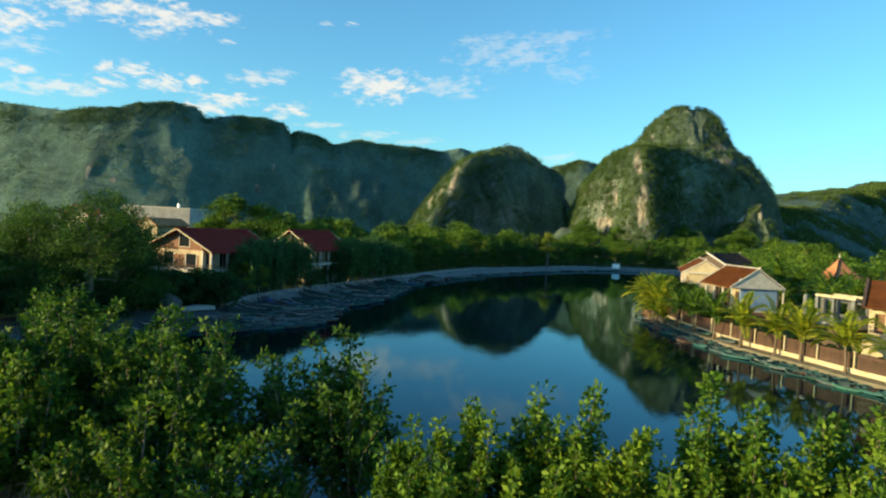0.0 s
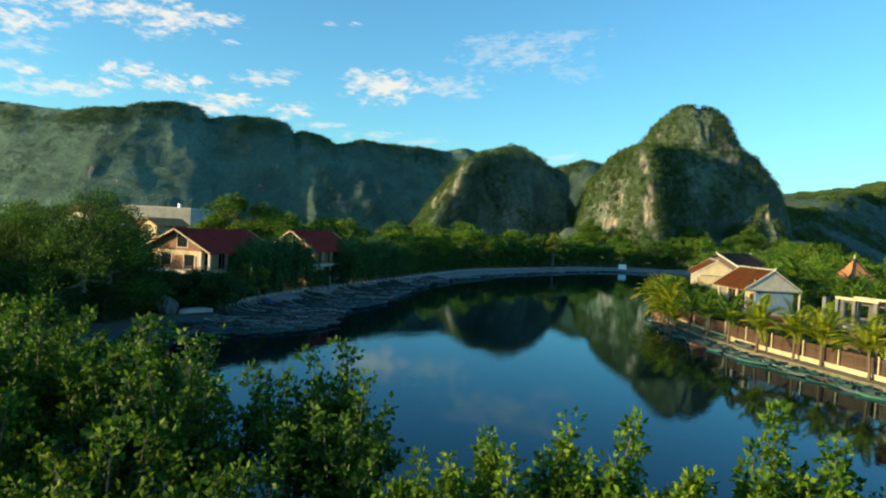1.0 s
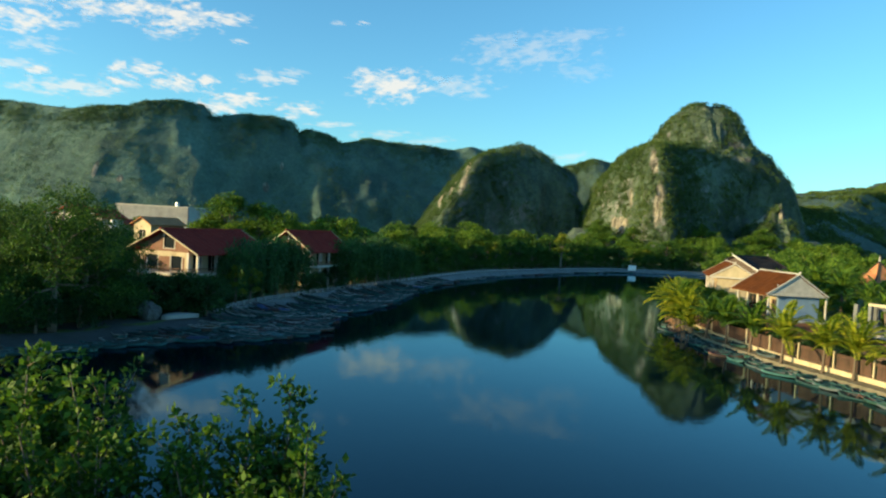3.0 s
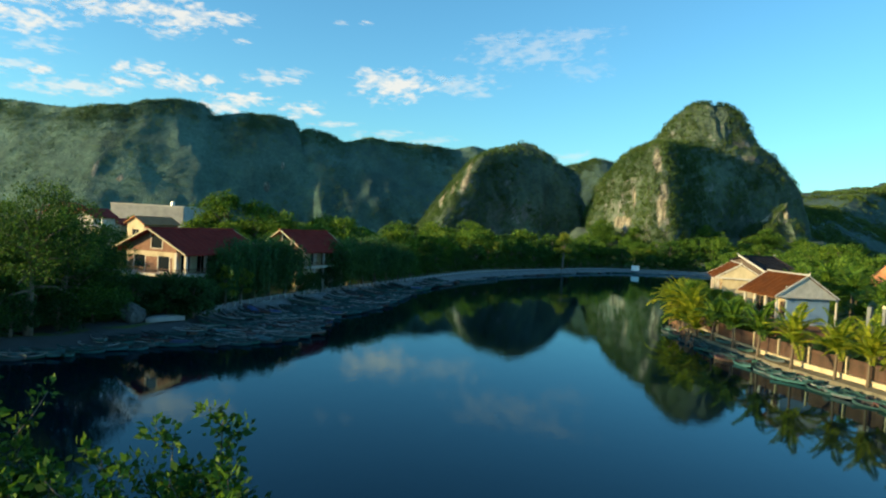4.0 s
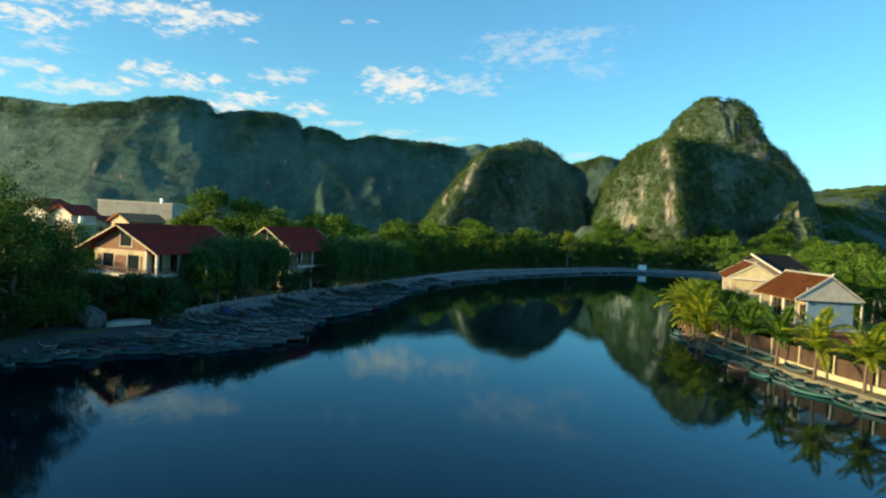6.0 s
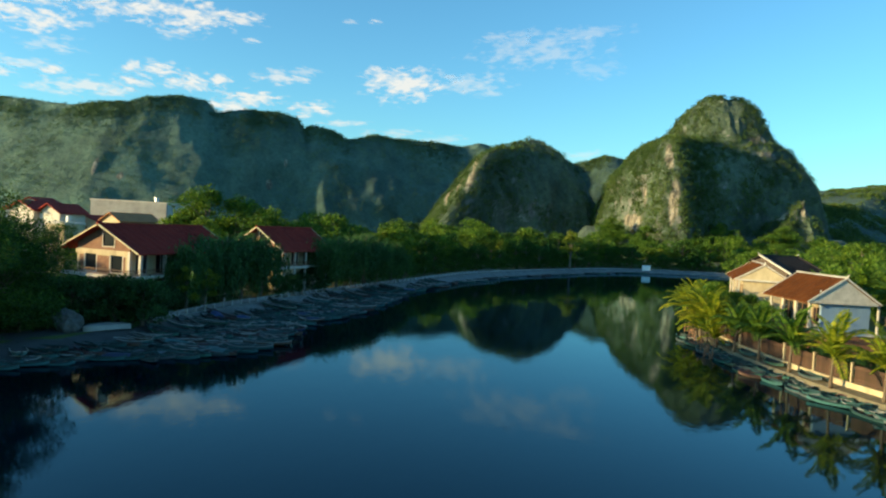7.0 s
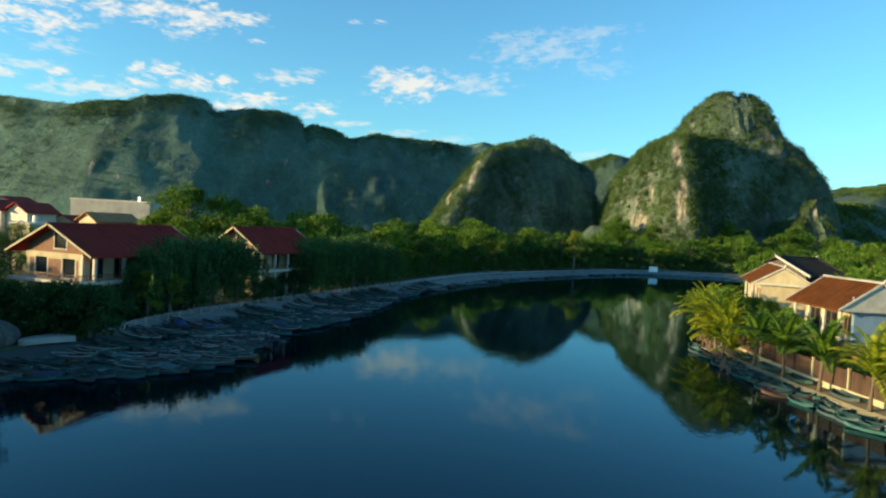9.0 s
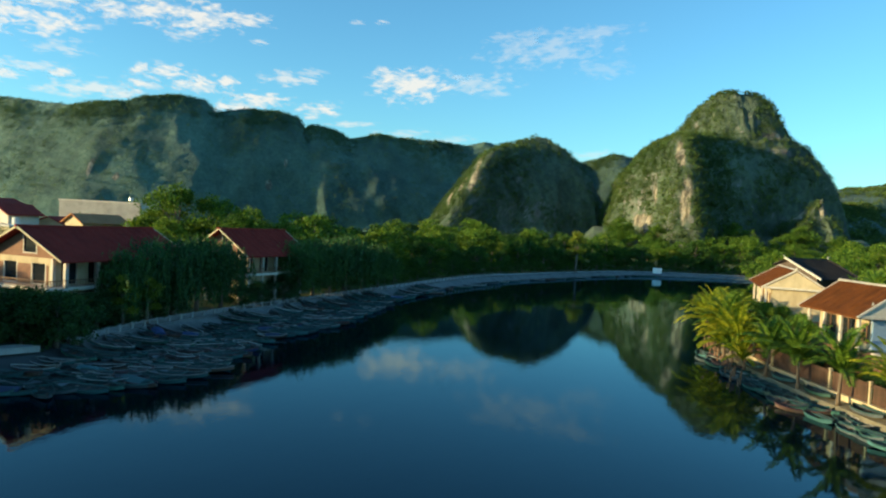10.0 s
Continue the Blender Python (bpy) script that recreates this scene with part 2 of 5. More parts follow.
def cloud_material():
    m = bpy.data.materials.new("cloud")
    m.use_nodes = True
    nt = m.node_tree
    nt.nodes.clear()
    co = nt.nodes.new("ShaderNodeTexCoord")
    info = nt.nodes.new("ShaderNodeObjectInfo")
    off = nt.nodes.new("ShaderNodeVectorMath")
    off.operation = "ADD"
    nt.links.new(co.outputs["Object"], off.inputs[0])
    nt.links.new(info.outputs["Location"], off.inputs[1])
    big = noise_node(nt, 0.03, 6, 0.55, off.outputs[0], (0.55, 1.15, 1))
    grad = nt.nodes.new("ShaderNodeTexGradient")
    grad.gradient_type = "SPHERICAL"
    mp = nt.nodes.new("ShaderNodeMapping")
    mp.inputs["Location"].default_value, mp.inputs["Scale"].default_value = (-1, -1, 0), (2, 2, 0)
    nt.links.new(co.outputs["Generated"], mp.inputs[0])
    nt.links.new(mp.outputs[0], grad.inputs[0])
    add = nt.nodes.new("ShaderNodeMath")
    add.operation = "MULTIPLY_ADD"
    nt.links.new(grad.outputs["Fac"], add.inputs[0])
    add.inputs[1].default_value = 0.36
    nt.links.new(big, add.inputs[2])
    alpha = ramp(nt, add.outputs[0], [(0.62, (0, 0, 0)), (0.86, (1, 1, 1))])
    edge = nt.nodes.new("ShaderNodeMath")
    edge.operation = "MULTIPLY"
    nt.links.new(alpha, edge.inputs[0])
    nt.links.new(ramp(nt, grad.outputs["Fac"], [(0.0, (0, 0, 0)), (0.35, (1, 1, 1))]), edge.inputs[1])
    em = nt.nodes.new("ShaderNodeEmission")
    em.inputs[0].default_value, em.inputs[1].default_value = (1.0, 0.96, 0.86, 1), 0.5
    clear = nt.nodes.new("ShaderNodeBsdfTransparent")
    mix = nt.nodes.new("ShaderNodeMixShader")
    out = nt.nodes.new("ShaderNodeOutputMaterial")
    thin = nt.nodes.new("ShaderNodeMath")
    thin.operation = "MULTIPLY"
    nt.links.new(edge.outputs[0], thin.inputs[0])
    nt.links.new(info.outputs["Color"], thin.inputs[1])
    nt.links.new(thin.outputs[0], mix.inputs[0])
    nt.links.new(clear.outputs[0], mix.inputs[1])
    nt.links.new(em.outputs[0], mix.inputs[2])
    nt.links.new(mix.outputs[0], out.inputs[0])
    return m


CLOUD = cloud_material()


# ---- building blocks ----
class Shape:
    """Vertices and faces of one part, gathered piece by piece."""

    def __init__(self):
        self.v, self.f = [], []

    def add(self, verts, faces):
        n = len(self.v)
        self.v.extend(tuple(map(float, p)) for p in verts)
        self.f.extend(tuple(i + n for i in f) for f in faces)
        return self

    def box(self, x0, x1, y0, y1, z0, z1, soft=0.0):
        if soft <= 0:
            c = [(x, y, z) for z in (z0, z1) for x, y in ((x0, y0), (x1, y0), (x1, y1), (x0, y1))]
            return self.add(c, [(3, 2, 1, 0), (4, 5, 6, 7), (0, 1, 5, 4), (1, 2, 6, 5), (2, 3, 7, 6), (3, 0, 4, 7)])
        s = soft
        ring = [(x0 + s, y0), (x1 - s, y0), (x1, y0 + s), (x1, y1 - s), (x1 - s, y1), (x0 + s, y1), (x0, y1 - s), (x0, y0 + s)]
        cx, cy = (x0 + x1) / 2, (y0 + y1) / 2
        kx, ky = 1 - 2 * s / (x1 - x0), 1 - 2 * s / (y1 - y0)
        lay = [(z0, 0), (z1 - s, 0), (z1, 1)]
        c = [(cx + (x - cx) * (kx if k else 1), cy + (y - cy) * (ky if k else 1), z) for z, k in lay for x, y in ring]
        f = [tuple(range(7, -1, -1)), tuple(range(16, 24))]
        f += [(a * 8 + i, a * 8 + (i + 1) % 8, a * 8 + 8 + (i + 1) % 8, a * 8 + 8 + i) for a in (0, 1) for i in range(8)]
        return self.add(c, f)

    def beam(self, a, b, w, h):
        """A straight bar from a to b, w wide and h high."""
        a, b = Vector(a), Vector(b)
        d = (b - a).normalized()
        side = d.cross(Vector((0, 0, 1)))
        side = side.normalized() if side.length > 1e-4 else Vector((1, 0, 0))
        up = side.cross(d)
        c = [p + side * sx * w / 2 + up * sz * h / 2 for p in (a, b) for sx, sz in ((-1, -1), (1, -1), (1, 1), (-1, 1))]
        return self.add(c, [(0, 1, 2, 3), (7, 6, 5, 4), (0, 4, 5, 1), (1, 5, 6, 2), (2, 6, 7, 3), (3, 7, 4, 0)])

    def tube(self, pts, radii, n=8):
        pts = [Vector(p) for p in pts]
        rings = []
        for i, p in enumerate(pts):
            d = (pts[min(i + 1, len(pts) - 1)] - pts[max(i - 1, 0)]).normalized()
            u = d.cross(Vector((0.31, 0.87, 0.13))).normalized()
            w = d.cross(u)
            rings += [p + (u * math.cos(6.2832 * k / n) + w * math.sin(6.2832 * k / n)) * radii[i] for k in range(n)]
        f = [(a * n + k, a * n + (k + 1) % n, a * n + n + (k + 1) % n, a * n + n + k) for a in range(len(pts) - 1) for k in range(n)]
        f += [tuple(range(n - 1, -1, -1)), tuple(range(len(pts) * n - n, len(pts) * n))]
        return self.add(rings, f)

    def prism(self, poly, axis, a, b):
        """A polygon drawn out along x, y or z from a to b."""
        n = len(poly)
        put = {"x": lambda p, q: (q, p[0], p[1]), "y": lambda p, q: (p[0], q, p[1]), "z": lambda p, q: (p[0], p[1], q)}[axis]
        c = [put(p, q) for q in (a, b) for p in poly]
        f = [tuple(range(n)), tuple(range(2 * n - 1, n - 1, -1))] + [(i + n, (i + 1) % n + n, (i + 1) % n, i) for i in range(n)]
        return self.add(c, f)


def mesh_of(name, shape, mat, smooth=False):
    me = bpy.data.meshes.new(name)
    if isinstance(shape, Shape):
        me.from_pydata(shape.v, [], shape.f)
        bm = bmesh.new()
        bm.from_mesh(me)
        bmesh.ops.recalc_face_normals(bm, faces=bm.faces)
        bm.to_mesh(me)
        bm.free()
    else:
        v, f = shape
        me.vertices.add(len(v))
        me.vertices.foreach_set("co", np.asarray(v, np.float32).ravel())
        k = f.shape[1]
        me.loops.add(f.size)
        me.loops.foreach_set("vertex_index", f.ravel().astype(np.int32))
        me.polygons.add(len(f))
        me.polygons.foreach_set("loop_start", np.arange(0, f.size, k, dtype=np.int32))
        me.update(calc_edges=True)
    me.materials.append(mat)
    if smooth:
        me.polygons.foreach_set("use_smooth", [True] * len(me.polygons))
    return me


def thing(name, m, label, category, group="", kind=""):
    ob = new(name)
    ob.empty_display_size = 0.3
    ob.matrix_world = m
    return tagged(ob, label, category, group, kind)


def part(name, shape, mat, parent, label="", at=None, smooth=False, kind=""):
    me = shape if isinstance(shape, bpy.types.Mesh) else mesh_of(name, shape, mat, smooth)
    ob = new(name, me)
    ob.parent = parent
    if at is not None:
        ob.matrix_basis = at
    return tagged(ob, label, kind=kind)


def single(name, shape, mat, label, category, m=None, kind="", smooth=False):
    ob = new(name, shape if isinstance(shape, bpy.types.Mesh) else mesh_of(name, shape, mat, smooth))
    if m is not None:
        ob.matrix_world = m
    return tagged(ob, label, category, kind=kind)


def leaf_quads(at, out, size, rng, narrow=0.5, droop=0.0):
    """Pointed leaves, folded a little along the midrib, one at each place, roughly facing out."""
    n = len(at)
    out = out + rng.normal(0, 0.55, (n, 3))
    out[:, 2] -= droop
    d = out / np.maximum(np.linalg.norm(out, axis=1, keepdims=True), 1e-6)
    r = rng.normal(size=(n, 3))
    s = np.cross(d, r)
    s /= np.maximum(np.linalg.norm(s, axis=1, keepdims=True), 1e-6)
    nrm = np.cross(s, d)
    L = size * rng.uniform(0.6, 1.35, (n, 1))
    mid = at + d * L * 0.45 - nrm * L * 0.08
    v = np.stack([at, mid + s * L * narrow * 0.5, at + d * L, mid - s * L * narrow * 0.5], 1).reshape(-1, 3)
    return v, np.arange(4 * n).reshape(-1, 4)


def clump_cloud(centres, radius, per, size, rng, narrow=0.55, droop=0.0, flat=0.8):
    """Leaves round each of many centres: the crown of a tree or a thicket."""
    c = np.repeat(centres, per, 0)
    rad = np.repeat(np.broadcast_to(radius, (len(centres),)), per)[:, None]
    d = rng.normal(size=(len(c), 3))
    d /= np.linalg.norm(d, axis=1, keepdims=True)
    at = c + d * rad * rng.uniform(0.25, 1, (len(c), 1)) ** 0.6 * np.array([1, 1, flat])
    return leaf_quads(at, d + np.array([0, 0, 0.25]), size, rng, narrow, droop)


def joined(parts):
    vs, fs, n = [], [], 0
    for v, f in parts:
        vs.append(v)
        fs.append(f + n)
        n += len(v)
    return np.concatenate(vs), np.concatenate(fs)


# ---- river, banks and ground ----
LEFT_BANK = [(-60, 42), (-51, 56), (-43.6, 65), (-41.4, 71), (-39.8, 77), (-40.6, 83), (-41.6, 92), (-40.4, 105), (-38.8, 116), (-37.0, 130), (-34.2, 147), (-31.2, 168), (-28.6, 181), (-22.6, 197), (-11.8, 219), (2.2, 245.5), (19, 258), (45, 268), (80, 276)]
RIGHT_BANK = [(95, 255), (62, 238), (40, 215), (25, 185), (16, 160), (12.5, 142), (11.3, 118), (12.2, 104.5), (17.2, 88), (19.6, 83.3), (24.3, 74.5), (31, 62), (45, 47)]
NEAR_BANK = [(30, 34), (14, 26), (2, 25), (-4, 29), (-20, 33), (-40, 36)]
RIVER = np.array(LEFT_BANK + RIGHT_BANK + NEAR_BANK, float)


def river_distance(p):
    """Metres from the water's edge: below zero in the river."""
    a, b = RIVER, np.roll(RIVER, -1, 0)
    best = np.full(len(p), 1e9)
    inside = np.zeros(len(p), bool)
    for (ax, ay), (bx, by) in zip(a, b):
        dx, dy = bx - ax, by - ay
        t = np.clip(((p[:, 0] - ax) * dx + (p[:, 1] - ay) * dy) / (dx * dx + dy * dy), 0, 1)
        best = np.minimum(best, np.hypot(p[:, 0] - ax - t * dx, p[:, 1] - ay - t * dy))
        cross = ((ay > p[:, 1]) != (by > p[:, 1])) & (p[:, 0] < (bx - ax) * (p[:, 1] - ay) / (by - ay + 1e-12) + ax)
        inside ^= cross
    return np.where(inside, -best, best)


def along(line, step):
    """Points every few metres along a line in plan, rounded at its corners, with the way and the left-hand normal there."""
    p = np.array(line, float)
    for _ in range(3):
        q = np.empty((2 * len(p) - 2, 2))
        q[0::2], q[1::2] = 0.75 * p[:-1] + 0.25 * p[1:], 0.25 * p[:-1] + 0.75 * p[1:]
        p = np.vstack([p[:1], q, p[-1:]])
    s = np.concatenate([[0], np.cumsum(np.linalg.norm(np.diff(p, axis=0), axis=1))])
    t = np.arange(0, s[-1], step)
    c = np.stack([np.interp(t, s, p[:, 0]), np.interp(t, s, p[:, 1])], 1)
    d = np.gradient(c, axis=0)
    d /= np.linalg.norm(d, axis=1, keepdims=True)
    return c, d, np.stack([-d[:, 1], d[:, 0]], 1)


def build_ground():
    xs = np.concatenate([np.linspace(-4500, -180, 22), np.arange(-176, 140, 2.0), np.linspace(144, 4500, 22)])
    ys = np.concatenate([np.linspace(-4500, -44, 18), np.arange(-40, 300, 2.0), np.linspace(304, 4900, 26)])
    X, Y = np.meshgrid(xs, ys)
    p = np.stack([X.ravel(), Y.ravel()], 1)
    d = river_distance(p)
    d = d - np.where(p[:, 0] > 5, 1.6, 1.0) * ((p[:, 1] > 50) & (d > 0))
    high = np.where((p[:, 0] < -15) & (p[:, 1] > 38) | (p[:, 1] > 195), 0.98, 1.45)
    z = np.minimum(np.clip(d * 0.75 - 0.2, -2.2, 5), high)
    z += np.clip((d - 6) * 0.05, 0, 0.7)
    v = np.column_stack([p, z])
    nx = len(xs)
    i = np.arange(len(ys) - 1)[:, None] * nx + np.arange(nx - 1)[None]
    f = np.stack([i, i + 1, i + nx + 1, i + nx], -1).reshape(-1, 4)
    tagged(single("ground", (v, f), GROUND, "soil and rough grass beside the river", "ground", smooth=True), kind="structure")
    w = Shape().add([(-150, 20, 0), (150, 20, 0), (150, 300, 0), (-150, 300, 0)], [(0, 1, 2, 3)])
    tagged(single("water", w, WATER, "calm dark blue river reflecting hills and sky", "water"), kind="structure")


build_ground()


# ---- karst hills ----
def fbm(p, scale, seed, octaves=4):
    """Fractal noise in three dimensions, about -1 to 1."""
    q = p / scale + np.array([seed * 7.3, seed * 3.1, seed * 5.7])
    return np.array([noise.fractal(Vector(v), 1.0, 2.1, octaves) for v in q.tolist()]) * 0.9


def around(plan, a):
    """The outline of a plan, looked up by angle."""
    pts = sorted((math.atan2(y, x), x, y) for x, y in plan)
    A, x, y = (np.array(c) for c in zip(*pts))
    A3 = np.concatenate([A - 2 * math.pi, A, A + 2 * math.pi])
    return np.interp(a, A3, np.tile(x, 3)), np.interp(a, A3, np.tile(y, 3))


def hill(name, levels, plan, label, seed, bumps=3.0, clumps=1800, depth=345.0, rows=110, cols=250, leaf=0.5, rad=1.4, cliff=None, bare=(), crest=None, edge=None, shelf=(60, 52)):
    """A steep limestone hill: left and right edges by height, an outline in plan for the cliffs and, where given, another for the
    crest above the shelf. edge: the place in the plan of the cliffs' corner, and its x by height."""
    z, lo, hi = (np.array(c, float) for c in zip(*levels))
    h = np.linspace(0, 1, rows)
    h = z[0] + (z[-1] - z[0]) * (1 - (1 - h) ** 1.25)
    L, R = np.interp(h, z, lo)[:, None], np.interp(h, z, hi)[:, None]
    a = np.linspace(-math.pi, math.pi, cols, endpoint=False)
    ux, uy = around(plan, a)
    c, w = (L + R) / 2, (R - L) / 2
    wd = np.maximum(w, 0.25 * w.max())
    if edge:
        ue, corner = edge
        xe = np.interp(h, *zip(*corner))[:, None]
        X = np.where(ux < ue, L + (ux + 1) / (ue + 1) * (xe - L), xe + (ux - ue) / (1 - ue) * (R - xe))
    else:
        X = c + w * ux
    lean = np.ones((rows, 1)) if cliff is None else (1 - 0.8 * np.clip((h - cliff) / (z[-1] - cliff), 0, 1) ** 0.8)[:, None]
    UX, UY = np.tile(ux, (rows, 1)), uy * lean
    if crest:
        vx, vy = around(crest, a)
        k = np.clip((h[:, None] - np.interp(ux, (-0.6, 0.9), shelf)[None] + 1.5) / 4.5, 0, 1)
        k = k * k * (3 - 2 * k)
        X, UX, UY = X * (1 - k) + (c + w * vx) * k, UX * (1 - k) + vx * k, UY * (1 - k) + vy * k
    Y = depth + wd * UY * (w / np.maximum(wd, 1e-6)) ** 0.5
    p = np.stack([X.ravel(), Y.ravel(), np.repeat(h, cols)], 1)
    n = np.stack([UX.ravel(), UY.ravel(), np.full(rows * cols, 0.25)], 1)
    n /= np.linalg.norm(n, axis=1, keepdims=True)
    d = bumps * fbm(p * np.array([1, 1, 0.45]), 24, seed, 5) + 0.5 * bumps * fbm(p * np.array([1, 1, 0.5]), 11, seed + 3, 5) - 2.0 * np.abs(fbm(p * np.array([1, 1, 0.2]), 9, seed + 1, 3)) - 0.8
    p = p + n * d[:, None]
    p[-cols:] = p[-cols:].mean(0)
    i = np.arange(rows - 1)[:, None] * cols
    k = np.arange(cols)[None]
    f = np.stack([i + k, i + (k + 1) % cols, i + cols + (k + 1) % cols, i + cols + k], -1).reshape(-1, 4)
    ob = thing(name, Matrix.Identity(4), label, "hill", "karst hills", "structure")
    naked = np.zeros(len(p))
    for bx, bz, rx, rz in bare:
        g = np.hypot((p[:, 0] - bx) / rx, (p[:, 2] - bz) / rz) * np.where(n[:, 1] < 0.2, 1, 9)
        naked = np.maximum(naked, 1.25 - g)
    naked = np.clip(naked + 0.5 * fbm(p * np.array([1, 1, 0.35]), 5, seed + 9, 4) * (naked > 0), 0, 1)
    me = mesh_of("rock", (p, f), KARST, True)
    me.attributes.new("bare", "FLOAT", "POINT").data.foreach_set("value", naked.astype(np.float32))
    part("rock", me, None, ob)
    rng = np.random.default_rng(seed)
    # scrub clings to ledges, fullest on the gentle slopes, the top and the left side; pale rock elsewhere lifts the
    # shaded face
    q = p.reshape(rows, cols, 3)
    e1, e2 = np.roll(q, -1, 1) - q, np.roll(q, -1, 0) - q
    nr = np.cross(e1, e2).reshape(-1, 3)
    area = np.linalg.norm(nr, axis=1)
    nr /= np.maximum(area[:, None], 1e-9)
    area.reshape(rows, cols)[-1] = 0
    want = area * np.clip(0.1 + np.abs(nr[:, 2]) * 1.0 + 1.3 * (n[:, 0] < -0.1) + 1.3 * fbm(p * np.array([1, 1, 0.6]), 15, seed + 5, 3), 0.02, 2)
    want = want * (naked < 0.4)
    pick = rng.choice(len(p), clumps, p=want / want.sum())
    cen = p[pick] + rng.normal(0, 0.5, (clumps, 3))
    r = rad * rng.uniform(0.5, 1.3, clumps)
    part("scrub", clump_cloud(cen, r, 32, leaf, rng, 0.75), LEAF_HILL, ob, "dark green scrub and small trees", kind="stuff")
    return ob


WEDGE = [(-1.0, 0.1), (-0.9, -0.35), (-0.56, -1.3), (-0.46, -1.35), (-0.1, -0.95), (0.4, -0.6), (0.85, -0.4), (1.0, 0.1), (0.7, 0.9), (-0.1, 1.2), (-0.8, 0.8)]
DOME = [(-1.0, 0.05), (-0.8, -0.4), (-0.35, -0.66), (0.1, -0.72), (0.6, -0.6), (0.9, -0.35), (1.0, 0.1), (0.7, 0.7), (-0.1, 0.9), (-0.8, 0.6)]
hill("hill", [(0, -17.0, 112.0), (16.4, -13.0, 108.0), (26.7, -9.5, 105.0), (40.5, -5.0, 100.5), (49.7, 2.8, 94.0), (56.5, 10.5, 86.0), (60.0, 17.0, 81.0), (62.5, 24.0, 78.0), (66.5, 26.5, 75.5), (71.6, 29.4, 72.5), (78.5, 34.0, 68.0), (82.0, 38.0, 64.0), (83.8, 42.0, 60.0)], WEDGE,
     "steep limestone hill with green scrub and pale cliffs", 3, clumps=12500, depth=394, bumps=2.2, crest=DOME, edge=(-0.5, ((0, 26.5), (16, 26), (55, 23.3), (66, 27))), shelf=(59, 51),
     bare=[(22.8, 47.0, 1.9, 9), (24.8, 28.0, 2.8, 12), (9.0, 19.5, 5.5, 3.6), (14.0, 30.0, 1.2, 6), (66.0, 61.5, 6.0, 2.6)])
hill("hill", [(0, -119.7, 2.5), (16.0, -104.5, -4.4), (26.4, -96.9, -7.2), (39.4, -88.1, -14.0), (51.1, -79.2, -23.3), (57.6, -67.7, -31.3), (61.5, -53.5, -37.9), (62.8, -47.0, -41.8)], [(-1, 0), (-0.7, -0.85), (-0.5, -1.25), (-0.42, -1.25), (-0.2, -1.0), (0.35, -0.6), (0.9, -0.25), (1, 0.2), (0.3, 1), (-0.6, 0.9)],
     "low wooded limestone hill with one pale sunlit face", 8, clumps=5500, depth=405, bumps=2.0, cliff=54, bare=[(-70.5, 38.3, 2.4, 12), (-86.0, 27.0, 3, 5), (-78.0, 33.0, 1.6, 8)])
hill("outcrop", [(0, 58.0, 96.0), (15.6, 60.7, 94.7), (21.6, 65.6, 90.6), (26.0, 72.5, 85.5), (29.6, 77.4, 83.4), (32.0, 80.9, 82.4)], [(-1, 0), (-0.5, -0.9), (0, -0.6), (0.5, -0.7), (1, 0), (0, 0.8)],
     "jagged bare limestone outcrop among trees", 12, clumps=900, depth=350, bumps=4.5, rows=70, cols=130, bare=[(71.5, 25.5, 5, 4), (82.0, 27.5, 2.6, 4.5)])


def talus_height(x, y):
    """The stony slope at the foot of the steep hill."""
    k = np.clip((y - 306) / 46, 0, 1)
    side = np.clip((x + 26) / 14, 0, 1) * np.clip((112 - x) / 14, 0, 1)
    return 1.6 + side * (13.5 * k * k * (3 - 2 * k)) - 2.2 * (1 - side)


tx, ty = np.meshgrid(np.arange(-30, 118, 2.0), np.arange(300, 362, 2.0))
tz = talus_height(tx, ty)
tz[0] = -1
tp = np.stack([tx.ravel(), ty.ravel(), tz.ravel()], 1)
tp[:, 2] += 0.7 * fbm(tp, 9, 4, 3)
ti = np.arange(tx.shape[0] - 1)[:, None] * tx.shape[1] + np.arange(tx.shape[1] - 1)[None]
tf = np.stack([ti, ti + 1, ti + tx.shape[1] + 1, ti + tx.shape[1]], -1).reshape(-1, 4)
single("talus_slope", (tp, tf), KARST, "stony overgrown slope at the foot of the hill", "slope", kind="structure", smooth=True)

# Leaf tones lifted and turned blue in place of haze before the ridge.
LEAF_RIDGE_HAZE = foliage("leaf_ridge_haze", (0.05, 0.105, 0.072), (0.08, 0.15, 0.098), (0.105, 0.18, 0.112), glow=0.15, patch=0.02)


